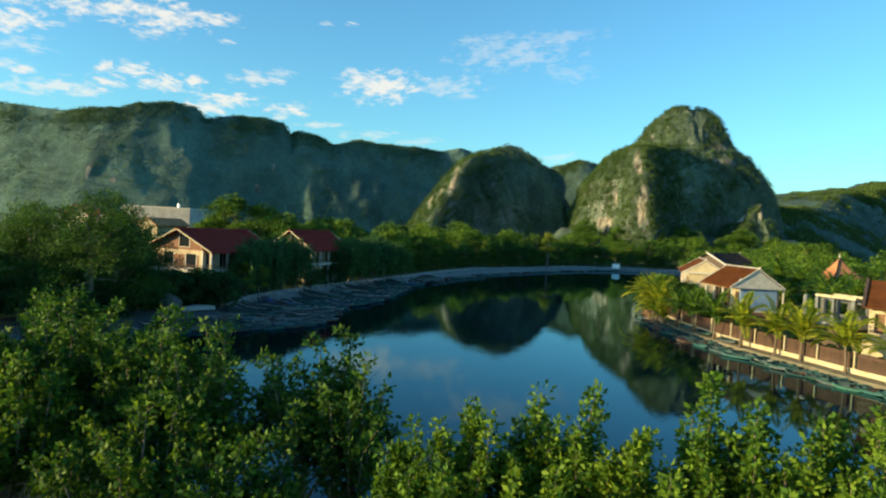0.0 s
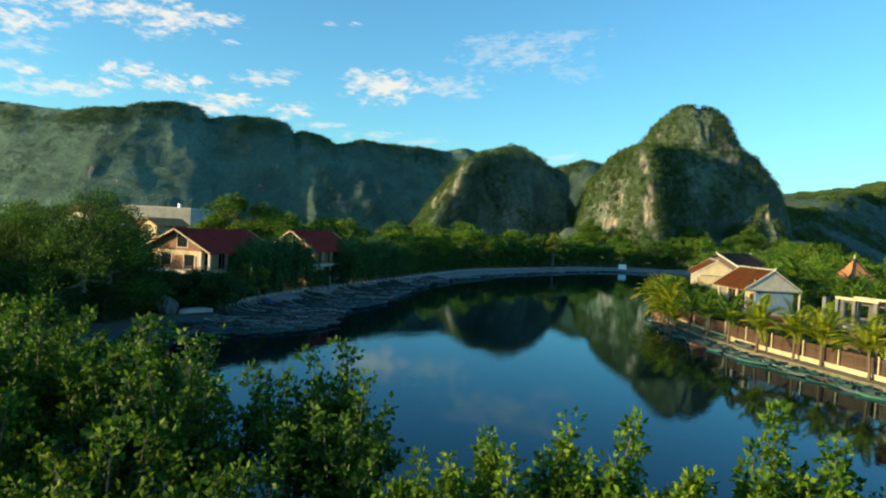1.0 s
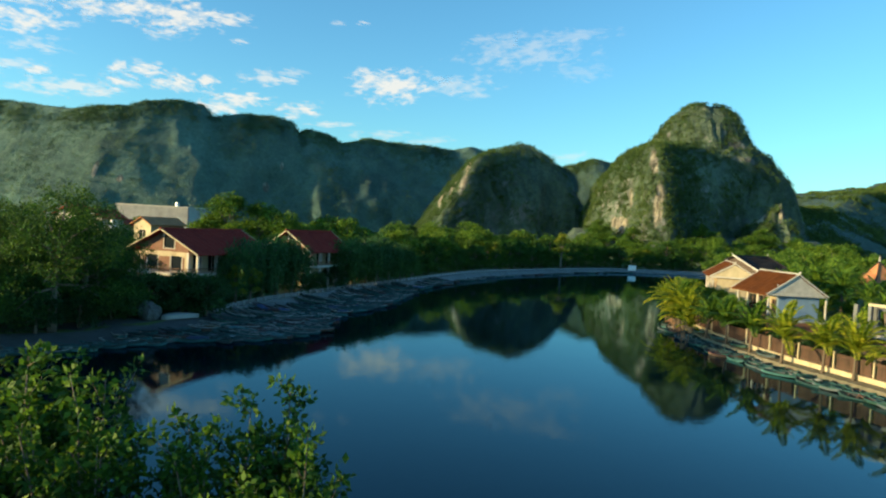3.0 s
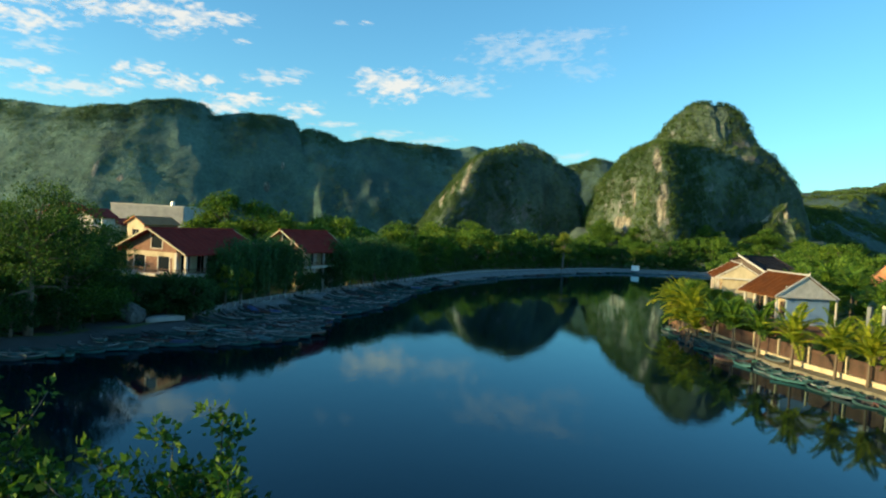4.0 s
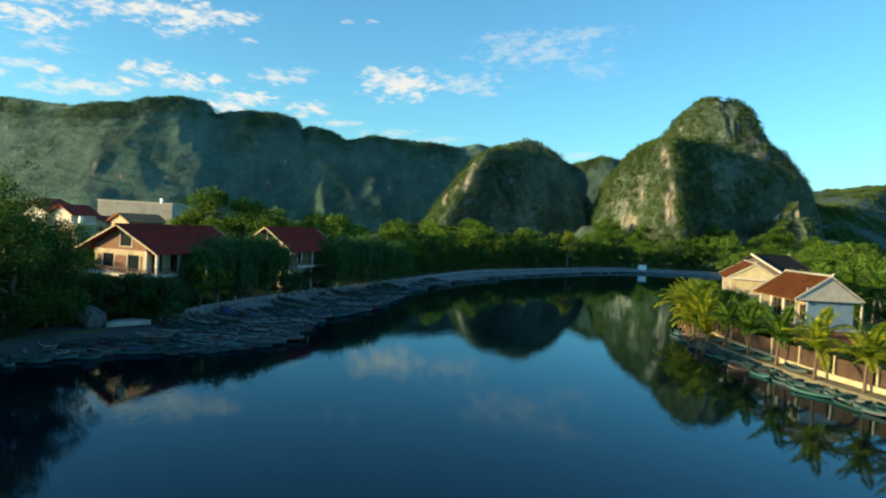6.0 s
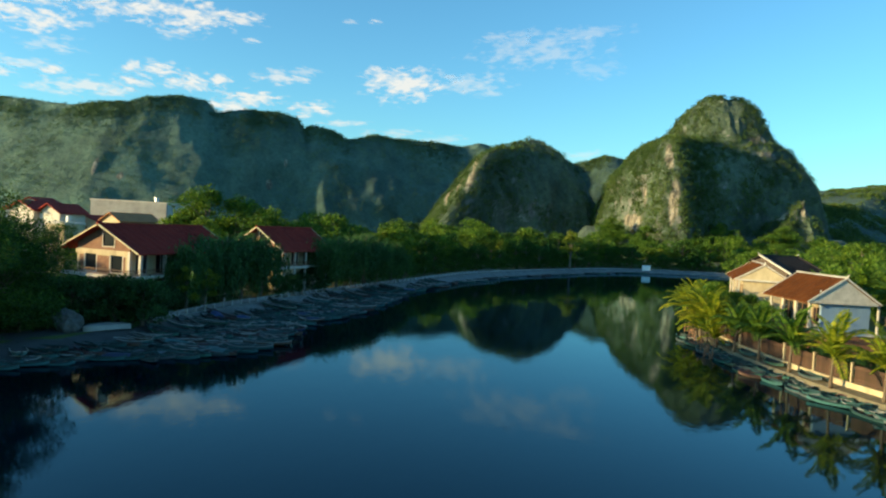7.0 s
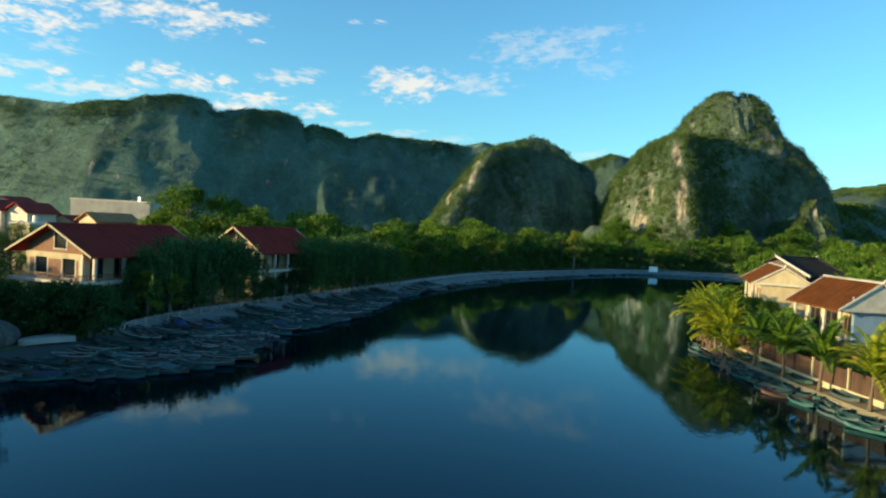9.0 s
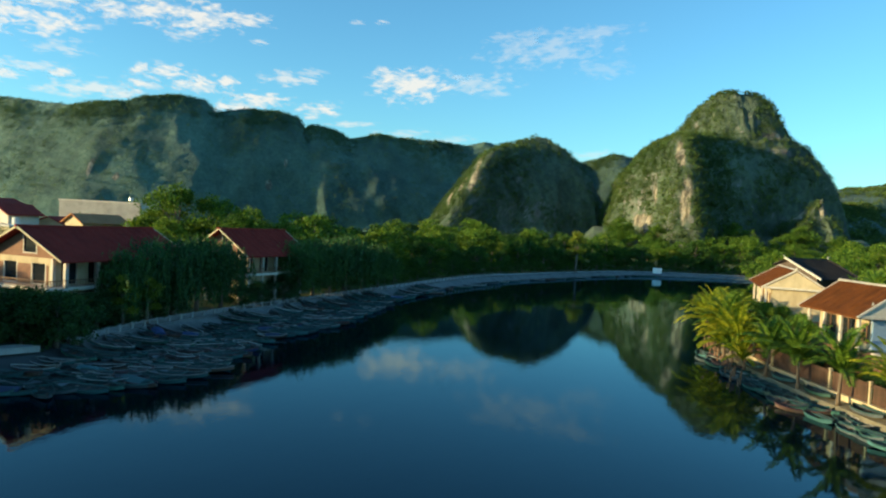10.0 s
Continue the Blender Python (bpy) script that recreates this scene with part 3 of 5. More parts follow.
def ridge(name, line, profile, label, seed, depth=60, clumps=3000, leaf=0.5, rad=1.5, rows=70, step=2.0, bare=(), calm=(-1e4, -9e3), stone=None, leaves=None):
    """A long wall of hills along a line in plan, given as (distance along it, x, y); the profile gives the height along it.
    calm: the stretch over which low folds grow into deep ones."""
    ls, lx, ly = zip(*line)
    s = np.arange(profile[0][0], profile[-1][0], step)
    base = np.stack([np.interp(s, ls, lx), np.interp(s, ls, ly)], 1)
    way = np.gradient(base, axis=0)
    soft = np.ones(41) / 41
    way = np.stack([np.convolve(np.pad(way[:, k], 20, "edge"), soft, "valid") for k in (0, 1)], 1)
    way /= np.linalg.norm(way, axis=1, keepdims=True)
    n2 = np.stack([way[:, 1], -way[:, 0]], 1)
    top = np.interp(s, *zip(*profile))
    v = np.linspace(0, 1, rows)
    S, V = np.meshgrid(s, v)
    prof_z = np.sin(np.minimum(V * 1.25, 1.0) * math.pi / 2) ** 0.9
    prof_d = np.where(V < 0.8, np.maximum(1 - V / 0.8, 0) ** 1.6, -(V - 0.8) / 0.2 * 0.9)
    N = np.tile(n2, (rows, 1))
    p = np.column_stack([np.tile(base, (rows, 1)) + N * (prof_d * depth).reshape(-1, 1), (top[None] * prof_z).ravel()])
    d = (8 * fbm(p * np.array([1, 1, 0.3]), 60, seed, 5) + 4 - 6.5 * np.abs(fbm(p * np.array([1, 1, 0.12]), 42, seed + 6, 3))) * np.clip(1.15 - V.ravel(), 0.2, 1)
    d = d * np.interp(S.ravel(), calm, (0.12, 1)) + np.interp(S.ravel(), calm, (1.2, 2.6)) * fbm(p * np.array([1, 1, 0.5]), 13, seed + 8, 4) + 1.3 * np.abs(fbm(p, 6, seed + 7, 2))
    p[:, :2] += N * d[:, None]
    p[:, 2] += 1.2 * fbm(p, 16, seed + 2, 3) - 1.5 * (V.ravel() > 0.7)
    cols = len(s)
    i = np.arange(rows - 1)[:, None] * cols + np.arange(cols - 1)[None]
    f = np.stack([i, i + 1, i + cols + 1, i + cols], -1).reshape(-1, 4)
    ob = thing(name, Matrix.Identity(4), label, "hills", "karst hills", "structure")
    naked = np.zeros(len(p))
    for bs, bz, rs, rz in bare:
        naked = np.maximum(naked, 1.25 - np.hypot((S.ravel() - bs) / rs, (p[:, 2] - bz) / rz))
    naked = np.clip(naked + 0.5 * fbm(p * np.array([1, 1, 0.4]), 6, seed + 9, 4) * (naked > 0), 0, 1)
    me = mesh_of("rock", (p, f), stone or KARST_HAZE, True)
    me.attributes.new("bare", "FLOAT", "POINT").data.foreach_set("value", naked.astype(np.float32))
    part("rock", me, None, ob)
    rng = np.random.default_rng(seed)
    w = (naked < 0.3) * np.where(V.ravel() > 0.5, 2.0, 0.7) * np.where(S.ravel() < calm[0], 1.7, 1) * np.clip(0.35 + 1.6 * fbm(p * np.array([1, 1, 0.5]), 30, seed + 4, 3), 0.02, 2) * (V.ravel() < 0.97)
    pick = rng.choice(len(p), clumps, p=w / w.sum())
    cen = p[pick] + rng.normal(0, 0.5, (clumps, 3)) * np.array([1.5, 1.5, 0.6])
    part("woods", clump_cloud(cen, rad * rng.uniform(0.5, 1.3, clumps), 20, leaf, rng, 0.8), leaves or LEAF_RIDGE_HAZE, ob, "dark green woods on the ridge", kind="stuff")


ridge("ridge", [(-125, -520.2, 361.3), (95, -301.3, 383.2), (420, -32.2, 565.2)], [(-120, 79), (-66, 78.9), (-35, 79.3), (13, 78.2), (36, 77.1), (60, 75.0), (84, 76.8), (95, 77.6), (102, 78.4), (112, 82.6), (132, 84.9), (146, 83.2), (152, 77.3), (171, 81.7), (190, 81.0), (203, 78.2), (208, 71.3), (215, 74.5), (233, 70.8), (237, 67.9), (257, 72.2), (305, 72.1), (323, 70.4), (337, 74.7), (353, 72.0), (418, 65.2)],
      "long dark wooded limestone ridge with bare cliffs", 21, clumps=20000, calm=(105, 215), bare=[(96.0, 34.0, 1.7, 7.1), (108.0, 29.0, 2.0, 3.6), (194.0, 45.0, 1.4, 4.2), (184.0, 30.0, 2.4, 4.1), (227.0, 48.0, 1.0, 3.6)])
ridge("ridge", [(-20, -79.8, 557.5), (170, 108.7, 581.1)], [(-20, 53.1), (20, 69.0), (30, 66.2), (40, 68.5), (52, 73.7), (66, 71.0), (90, 60.5), (130, 41.4), (168, 32.3)], "far wooded limestone ridge in shade", 31, clumps=3500, stone=KARST_WOOD, leaves=LEAF_HILL)
ridge("ridge", [(-118, 77.5, 420), (806, 567, 1203.5)], [(-118, 28.5), (-103, 29.5), (-9, 38.8), (40, 42.6), (60, 44.5), (88, 53.0), (125, 58.8), (150, 62.0), (173, 63.0), (196, 62.0), (211, 61.5), (226, 67.0), (240, 71.5), (268, 74.5), (305, 72.0), (340, 78), (430, 95), (450, 97)], "far wooded hills", 33, clumps=24000, leaf=0.8, rad=2.3, stone=KARST_WOOD, leaves=LEAF_HILL)


# ---- trees ----
def tree_meshes(seed, height, spread, clumps, per, leaf, mat, low=0.35, rclump=0.9, narrow=0.55, lobes=9):
    """A trunk with limbs to each of several boughs, and leaves in clumps over every bough, so that gaps and dark hollows stay between."""
    rng = np.random.default_rng(seed)
    s = Shape()
    bend = rng.normal(0, 0.04 * height, 2)
    trunk_top = height * 0.6
    pts = [(bend[0] * t * t, bend[1] * t * t, trunk_top * t) for t in (0, 0.25, 0.5, 0.75, 1)]
    r0 = 0.022 * height + 0.06
    s.tube(pts, [r0 * 1.25, r0, r0 * 0.8, r0 * 0.6, r0 * 0.3], 8)
    cen = []
    for k in range(lobes):
        t = (k + 0.5) / lobes
        z = height * (low + (0.9 - low) * t ** 0.8) * rng.uniform(0.86, 1.08)
        wide = math.sin(math.pi * min(1, 0.22 + 0.66 * t)) ** 0.8
        rr = spread * wide * (0.66 if k < lobes - 2 else 0.22) * rng.uniform(0.75, 1.15)
        a = 2.4 * k + rng.uniform(-0.35, 0.35)
        c = np.array([rr * math.cos(a), rr * math.sin(a), z])
        rad = spread * rng.uniform(0.34, 0.5)
        d = rng.normal(size=(clumps // lobes, 3))
        d[:, 2] = np.abs(d[:, 2]) * 1.1 - 0.45
        d /= np.linalg.norm(d, axis=1, keepdims=True)
        cen.append(c + d * rad * rng.uniform(0.55, 1.0, (len(d), 1)) * np.array([1, 1, 0.62]))
        b = Vector((bend[0] * 0.4, bend[1] * 0.4, trunk_top * (0.45 + 0.5 * t)))
        e = Vector(c)
        s.tube([b, (b + e) / 2 + Vector((0, 0, 0.04 * height)), e], [r0 * 0.45, r0 * 0.28, r0 * 0.1], 6)
    cen = np.concatenate(cen)
    trunk = mesh_of("trunk", s, BARK, True)
    crown = mesh_of("crown", clump_cloud(cen, rclump * rng.uniform(0.55, 1.25, len(cen)), per, leaf, rng, narrow, 0.0, 0.7), mat)
    return trunk, crown


def willow_meshes(seed, height, spread, strands, per, leaf, mat):
    """A weeping tree: arching limbs, and strands of narrow leaves that hang from the crown almost to the ground."""
    rng = np.random.default_rng(seed)
    s = Shape()
    r0 = 0.2
    s.tube([(0, 0, 0), (0.1, 0.05, height * 0.3), (0, 0, height * 0.62)], [r0 * 1.3, r0, r0 * 0.6], 8)
    at, out = [], []
    tips = []
    for k in range(12):
        a = 2.4 * k
        rr = spread * math.sqrt((k + 0.6) / 12) * rng.uniform(0.75, 1.0)
        tip = np.array([rr * math.cos(a), rr * math.sin(a), height * (1.0 - 0.32 * (rr / spread) ** 2) * rng.uniform(0.9, 1.0)])
        tips.append(tip)
        s.tube([(0, 0, height * 0.45), (tip[0] * 0.5, tip[1] * 0.5, tip[2] * 0.95), tuple(tip)], [r0 * 0.5, r0 * 0.3, r0 * 0.1], 6)
    for k in range(strands):
        tip = tips[k % 12] + rng.normal(0, 0.22, 3) * np.array([spread, spread, 1.6])
        drop = (tip[2] - rng.uniform(0.4, 2.6)) * rng.uniform(0.45, 1.0)
        u = np.linspace(0, 1, per) ** 0.9
        swing = rng.normal(0, 0.25, 2)
        p = np.stack([tip[0] + swing[0] * np.sin(u * 2), tip[1] + swing[1] * np.sin(u * 2), tip[2] + 0.3 * np.sin(u * 3.1) - drop * u], 1)
        at.append(p + rng.normal(0, 0.08, p.shape))
        out.append(np.tile([swing[0], swing[1], -0.9], (per, 1)))
    crown = mesh_of("crown", leaf_quads(np.concatenate(at), np.concatenate(out), leaf, rng, 0.3, 0.6), mat)
    return mesh_of("trunk", s, BARK, True), crown


def tree(kind, x, y, z=1.1, scale=1.0, turn=0.0, label="", group=""):
    trunk, crown = kind
    ob = thing("tree", Matrix.LocRotScale((x, y, z), Euler((0, 0, turn)), (scale,) * 3), label, "tree", group)
    part("trunk", trunk, None, ob)
    part("crown", crown, None, ob)
    return ob


def grid_of(me):
    """Vertices and quads of a leaf mesh."""
    v, f = np.empty(len(me.vertices) * 3, np.float32), np.empty(len(me.polygons) * 4, np.int32)
    me.vertices.foreach_get("co", v)
    me.polygons.foreach_get("vertices", f)
    return v.reshape(-1, 3), f.reshape(-1, 4)


def wood(name, rows, label):
    """Many trees that stand too close and too far off to be told apart: rows of kind, x, y, z, size, turn."""
    ob = thing(name, Matrix.Identity(4), label, "wood", kind="stuff")
    crowns, stems = {}, Shape()
    for (trunk, crown), x, y, z, size, turn in rows:
        v, f = grid_of(crown)
        c, s = math.cos(turn), math.sin(turn)
        v = v @ (size * np.array([[c, s, 0], [-s, c, 0], [0, 0, 1]])) + np.array([x, y, z])
        crowns.setdefault(crown.materials[0], []).append((v, f))
        stems.tube([(x, y, z - 0.4), (x + 0.15 * size, y, z + 3.3 * size), (x, y, z + 6.6 * size)], [0.36 * size, 0.25 * size, 0.1 * size], 6)
    for mat, group in crowns.items():
        part("crowns", joined(group), mat, ob, kind="stuff")
    part("trunks", stems, BARK, ob, kind="stuff")


BROAD = [tree_meshes(40 + i, 11, 4.9, 200, 40, 0.34, LEAF_WOOD, 0.2) for i in range(3)]
FAR_TREES = [tree_meshes(90 + i, 11, 5.2, 132, 24, 0.5, LEAF_WOOD, 0.15, lobes=8 + i) for i in range(5)]
FAR_DARKS = [tree_meshes(97 + i, 11, 5.0, 132, 24, 0.5, LEAF_MID, 0.12) for i in range(2)]
DARKS = [tree_meshes(50 + i, 12, 6.4, 480, 60, 0.18, LEAF_MID, 0.06, 1.0, lobes=16) for i in range(2)]
WEEP = [willow_meshes(60 + i, 8.6, 3.3, 300, 26, 0.42, LEAF_WILLOW) for i in range(3)]
PALE = [tree_meshes(70 + i, 11, 2.7, 130, 30, 0.34, LEAF_PALE, 0.25, 0.75, lobes=8) for i in range(2)]
SHRUB = [tree_meshes(80 + i, 4, 2.5, 120, 40, 0.22, LEAF_DARK, 0.1, 0.6, lobes=9) for i in range(2)]

rng = np.random.default_rng(5)
# The last six and some others stand out of view, added to cast shade.
for x, y, s in ((-48.0, 64.2, 1.12), (-48.6, 68.6, 1.02), (-62, 74, 0.75), (-63, 60, 0.85), (-53.5, 62.5, 0.95), (-70, 78.5, 0.68), (-61, 54, 0.72), (-67, 50, 0.8), (-60, 66.5, 0.66), (-66, 71, 0.7), (-71, 92, 0.8), (-66, 94, 0.75), (-54.8, 73.8, 0.8), (-57.5, 67.5, 1.05), (-49.6, 71.8, 0.75), (-72, 44, 0.85), (-75, 50.5, 0.88), (-78.5, 57, 0.85), (-34, 13, 0.74), (-38, 19.5, 0.78), (-42, 26, 0.74)):
    tree(DARKS[int(x) % 2], x, y, 0.95, s, x, "large dark green broadleaf tree by the water, unseen ones added for shade", "trees on the left bank")
for x, y, s in ((-46.2, 92.2, 0.88), (-46.4, 95.6, 1.0), (-46.0, 99.2, 1.02), (-45.6, 103, 1.02), (-45.0, 106.8, 0.95), (-41.8, 120, 1.0), (-41.6, 124.5, 1.0), (-41, 129, 1.05), (-40.4, 133.5, 1.05), (-39.6, 138, 0.95), (-38.6, 143, 0.9)):
    tree(WEEP[int(y) % 3], x, y, 1.0, s, y, "weeping dark green tree beside the river path", "trees on the left bank")
for x, y, s in ((-72.5, 135, 1.38), (-75.5, 133, 1.1), (-67.5, 138, 1.25), (-73, 161, 1.0), (-66, 150, 0.95), (-80, 127, 0.75), (-60, 135, 1.0), (-57, 128, 0.9), (-58, 112, 0.85), (-62, 106, 0.85), (-63, 120, 0.9), (-56, 142, 1.0), (-54, 150, 1.0), (-69.5, 104, 0.72)):
    tree(BROAD[int(y) % 3], x, y, 1.0, s, y, "green broadleaf tree behind the houses", "trees on the left bank")
bank = np.array(LEFT_BANK[9:], float)
seg = np.linalg.norm(np.diff(bank, axis=0), axis=1)
cum = np.concatenate([[0], np.cumsum(seg)])
woods = []
# The two rearmost ranks are added to shade the rows before them.
for rank, (off, count) in enumerate(((7.5, 34), (13, 36), (21, 32), (32, 28), (46, 22), (64, 20))):
    for k in range(count):
        s = (k + rng.uniform(0.1, 0.9)) / count * cum[-1]
        j = min(np.searchsorted(cum, s) - 1, len(seg) - 1)
        j = max(j, 0)
        d = (bank[j + 1] - bank[j]) / seg[j]
        q = bank[j] + d * (s - cum[j]) + np.array([-d[1], d[0]]) * (off + rng.uniform(-2.5, 2.5))
        if -58 < q[0] < -38 and 100 < q[1] < 128 or q[1] > 300:
            continue
        roll = rng.uniform()
        kind = PALE[k % 2] if roll < 0.1 and rank < 3 else (FAR_DARKS[k % 2] if roll < 0.4 or rank == 0 else FAR_TREES[k % 5])
        size = rng.uniform(0.45, 0.8) if rank == 0 else rng.uniform(0.6, 1.05) * (1 + 0.05 * min(rank, 3))
        if rank > 1:
            woods.append((kind, q[0], q[1], 1.1, size, k * 1.7))
        else:
            tree(kind, q[0], q[1], 1.1, size, k * 1.7, "green broadleaf tree of the wood along the river", "trees on the far bank")
wood("riverside_wood", woods, "dense green broadleaf wood behind the river path")
c, d, n = along(LEFT_BANK[8:], 3.6)
woods = []
for k in range(len(c)):
    q = c[k] + n[k] * rng.uniform(5.4, 6.6)
    woods.append((FAR_DARKS[k % 2], q[0], q[1], 1.0, rng.uniform(0.24, 0.42), k * 2.3))
wood("undergrowth", woods, "low dark bushes along the riverside path")
woods = []
for k in range(46):
    x = rng.uniform(-14, 50) if k < 30 else rng.uniform(58, 108)
    y = rng.uniform(312, 338) if k < 30 else rng.uniform(306, 328)
    woods.append((FAR_TREES[k % 5], x, y, float(talus_height(x, y)) - 0.6, rng.uniform(0.7, 1.15), k * 1.1))
wood("hillside_wood", woods, "sunlit green trees at the foot of the hill")
tree(PALE[0], -11, 226, 1.3, 1.08, 1.0, "slender pale green tree above the wood", "trees on the far bank")


# ---- clouds: thin patches of the far sky, given by bearing, height and size in degrees ----
def cloud(az, el, wide, high, thick=1.0):
    far = 3200.0
    d = Vector((math.sin(radians(az)) * math.cos(radians(el)), math.cos(radians(az)) * math.cos(radians(el)), math.sin(radians(el))))
    w, h = far * radians(wide) * 0.66, far * radians(high) * 0.85
    n = 6
    v = [((2 * i / n - 1) * w, (2 * j / n - 1) * h, 25 * math.sin(i * 1.7 + j * 2.3 + az)) for j in range(n + 1) for i in range(n + 1)]
    f = [(j * (n + 1) + i, j * (n + 1) + i + 1, (j + 1) * (n + 1) + i + 1, (j + 1) * (n + 1) + i) for j in range(n) for i in range(n)]
    ob = single("cloud", Shape().add(v, f), CLOUD, "small thin white fair-weather cloud", "cloud", look(d * far, d * far * 2), "structure", True)
    ob.matrix_world = look(d * far, d * far * 2, 5)
    ob["group"] = "clouds"
    ob.color = (0.85 * thick, 0.85 * thick, 0.85 * thick, 1)


for row in ((-48.0, 13.1, 3.4, 2.0), (-45.0, 13.1, 6.0, 2.0), (-45.3, 14.4, 5.6, 0.8), (-41.4, 14.7, 4.1, 1.5, 0.9), (-38.3, 15.0, 4.6, 2.1), (-34.7, 15.0, 6.3, 2.2), (-31.5, 15.3, 5.1, 1.0, 0.9), (-30.4, 13.8, 1.5, 0.4, 0.6),
            (-44.4, 11.4, 4.8, 0.9, 0.5), (-47.9, 9.0, 2.9, 0.8, 0.9), (-48.1, 9.9, 2.9, 0.7, 0.7), (-45.7, 9.8, 4.8, 0.8, 0.6), (-44.2, 9.7, 1.9, 0.6, 0.9), (-39.3, 10.5, 1.8, 1.0), (-37.4, 10.8, 4.1, 1.1), (-36.2, 9.9, 2.3, 0.7, 0.9)):
    cloud(*row)
for row in ((-34.7, 10.1, 2.5, 1.3), (-32.9, 10.4, 2.5, 1.3), (-42.5, 8.8, 6.8, 1.3, 0.75), (-39.0, 9.6, 3.0, 1.1), (-40.4, 8.7, 3.9, 0.6, 0.7), (-45.3, 8.4, 2.7, 0.6, 0.6), (-30.1, 9.4, 4.8, 1.3), (-32.1, 8.5, 5.3, 1.2), (-27.9, 11.3, 5.8, 1.2, 0.75),
            (-25.3, 9.1, 4.1, 1.1), (-26.2, 8.3, 1.9, 0.5), (-22.9, 8.1, 4.4, 0.5, 0.7), (-18.8, 7.5, 6.8, 0.7, 0.5), (-14.5, 7.3, 4.8, 0.6, 0.4), (-17.8, 11.5, 7.3, 2.5)):
    cloud(*row)
for row in ((-20.0, 12.2, 3.6, 1.1, 0.8), (-12.3, 12.0, 7.3, 1.5, 0.5), (-10.6, 11.2, 3.4, 0.6, 0.35), (-6.8, 14.8, 11.6, 2.5, 0.38), (-2.7, 16.2, 7.7, 0.9, 0.3), (-10.2, 15.7, 3.9, 0.7, 0.35), (-2.1, 13.3, 5.3, 1.5, 0.22),
            (-20.5, 16.3, 1.3, 0.4, 0.6), (-22.6, 16.1, 1.5, 0.4, 0.4), (-2.8, 6.5, 4.4, 0.8, 0.35), (-49.9, 11.3, 2.9, 2.9), (-36.3, 13.6, 2.9, 0.8, 0.5), (-26.1, 11.9, 2.9, 0.7, 0.5)):
    cloud(*row)


# ---- banks: stone revetment, path, low posts ----
def sweep(line, profile, step=2.0, wobble=0.0, seed=0):
    """A strip drawn along a line: the profile gives distance to the left of it and height."""
    c, d, n = along(line, step)
    r = np.random.default_rng(seed)
    v, k = [], len(profile)
    for i in range(len(c)):
        for off, z in profile:
            q = c[i] + n[i] * (off + r.uniform(-wobble, wobble))
            v.append((q[0], q[1], z + r.uniform(-wobble, wobble) * 0.3))
    f = [(i * k + j, i * k + j + 1, (i + 1) * k + j + 1, (i + 1) * k + j) for i in range(len(c) - 1) for j in range(k - 1)]
    f += [tuple(range(k)), tuple(range((len(c) - 1) * k + k - 1, (len(c) - 1) * k - 1, -1))]
    return Shape().add(v, f)


PATH_LINE = LEFT_BANK[5:]
tagged(single("embankment", sweep(PATH_LINE, [(-0.35, -1.0), (-0.3, 0.3), (0.25, 0.32), (0.3, 0.2), (1.75, 0.95), (1.77, 1.2), (2.05, 1.2), (2.05, -1.0)], 1.5, 0.06, 3), REVETMENT, "sloping grey stone embankment along the water", "embankment"), kind="structure")
tagged(single("path", sweep(PATH_LINE, [(2.05, 0.2), (2.05, 1.15), (4.6, 1.18), (4.6, 0.2)], 2.0), CONCRETE, "pale concrete riverside path", "path"), kind="structure")
tagged(single("quay", sweep(LEFT_BANK[:6], [(-0.3, -1.0), (-0.25, 0.22), (0.6, 0.5), (2.2, 0.9), (6.5, 1.12), (6.6, -1.0)], 1.5, 0.08, 9), QUAY, "dark worn stone quay sloping to the water", "quay"), kind="structure")
fence_low = thing("low_fence", pose(0, 0, 0), "low pale fence of short stone posts along the path", "fence")
c, d, n = along(PATH_LINE, 1.7)
post_mesh = mesh_of("post", Shape().box(-0.1, 0.1, -0.1, 0.1, 0, 0.62, 0.03), CONCRETE)
for k in range(1, min(len(c), 66)):
    q = c[k] + n[k] * 1.88
    part("post", post_mesh, None, fence_low, at=pose(q[0], q[1], 1.18, 0, 0, math.degrees(math.atan2(d[k][1], d[k][0]))))
rail = Shape()
for k in range(1, min(len(c), 66) - 1):
    a, b = c[k] + n[k] * 1.88, c[k + 1] + n[k + 1] * 1.88
    rail.beam((a[0], a[1], 1.65), (b[0], b[1], 1.65), 0.07, 0.07)
part("rail", rail, CONCRETE, fence_low)

# right bank: stone edge, ledge, cream wall with a slatted fence
FENCE_LINE = [(32.6, 64), (29.2, 70.5), (26.2, 76), (22.0, 84), (19.2, 89.2), (16.4, 97), (14.1, 105.2), (13.3, 112), (13.5, 120)]
tagged(single("ledge", sweep(FENCE_LINE, [(2.0, -1.2), (1.7, 0.15), (1.5, 0.62), (0.0, 0.76), (0.0, -1.2)], 1.5, 0.07, 5), SAND, "narrow stone ledge above the moored boats", "ledge"), kind="structure")
tagged(single("garden_wall", sweep(FENCE_LINE, [(0.18, 0.2), (0.18, 1.12), (0.24, 1.12), (0.24, 1.22), (-0.16, 1.22), (-0.16, 0.2)], 1.5), PLASTER, "low cream plastered garden wall", "wall"), kind="structure")
c, d, n = along(FENCE_LINE, 0.19)
slat_fence = thing("fence", pose(0, 0, 0), "brown slatted wooden fence between white posts", "fence")
slat_mesh = mesh_of("slat", Shape().box(-0.068, 0.068, -0.015, 0.015, 1.25, 2.7), FENCE_WOOD)
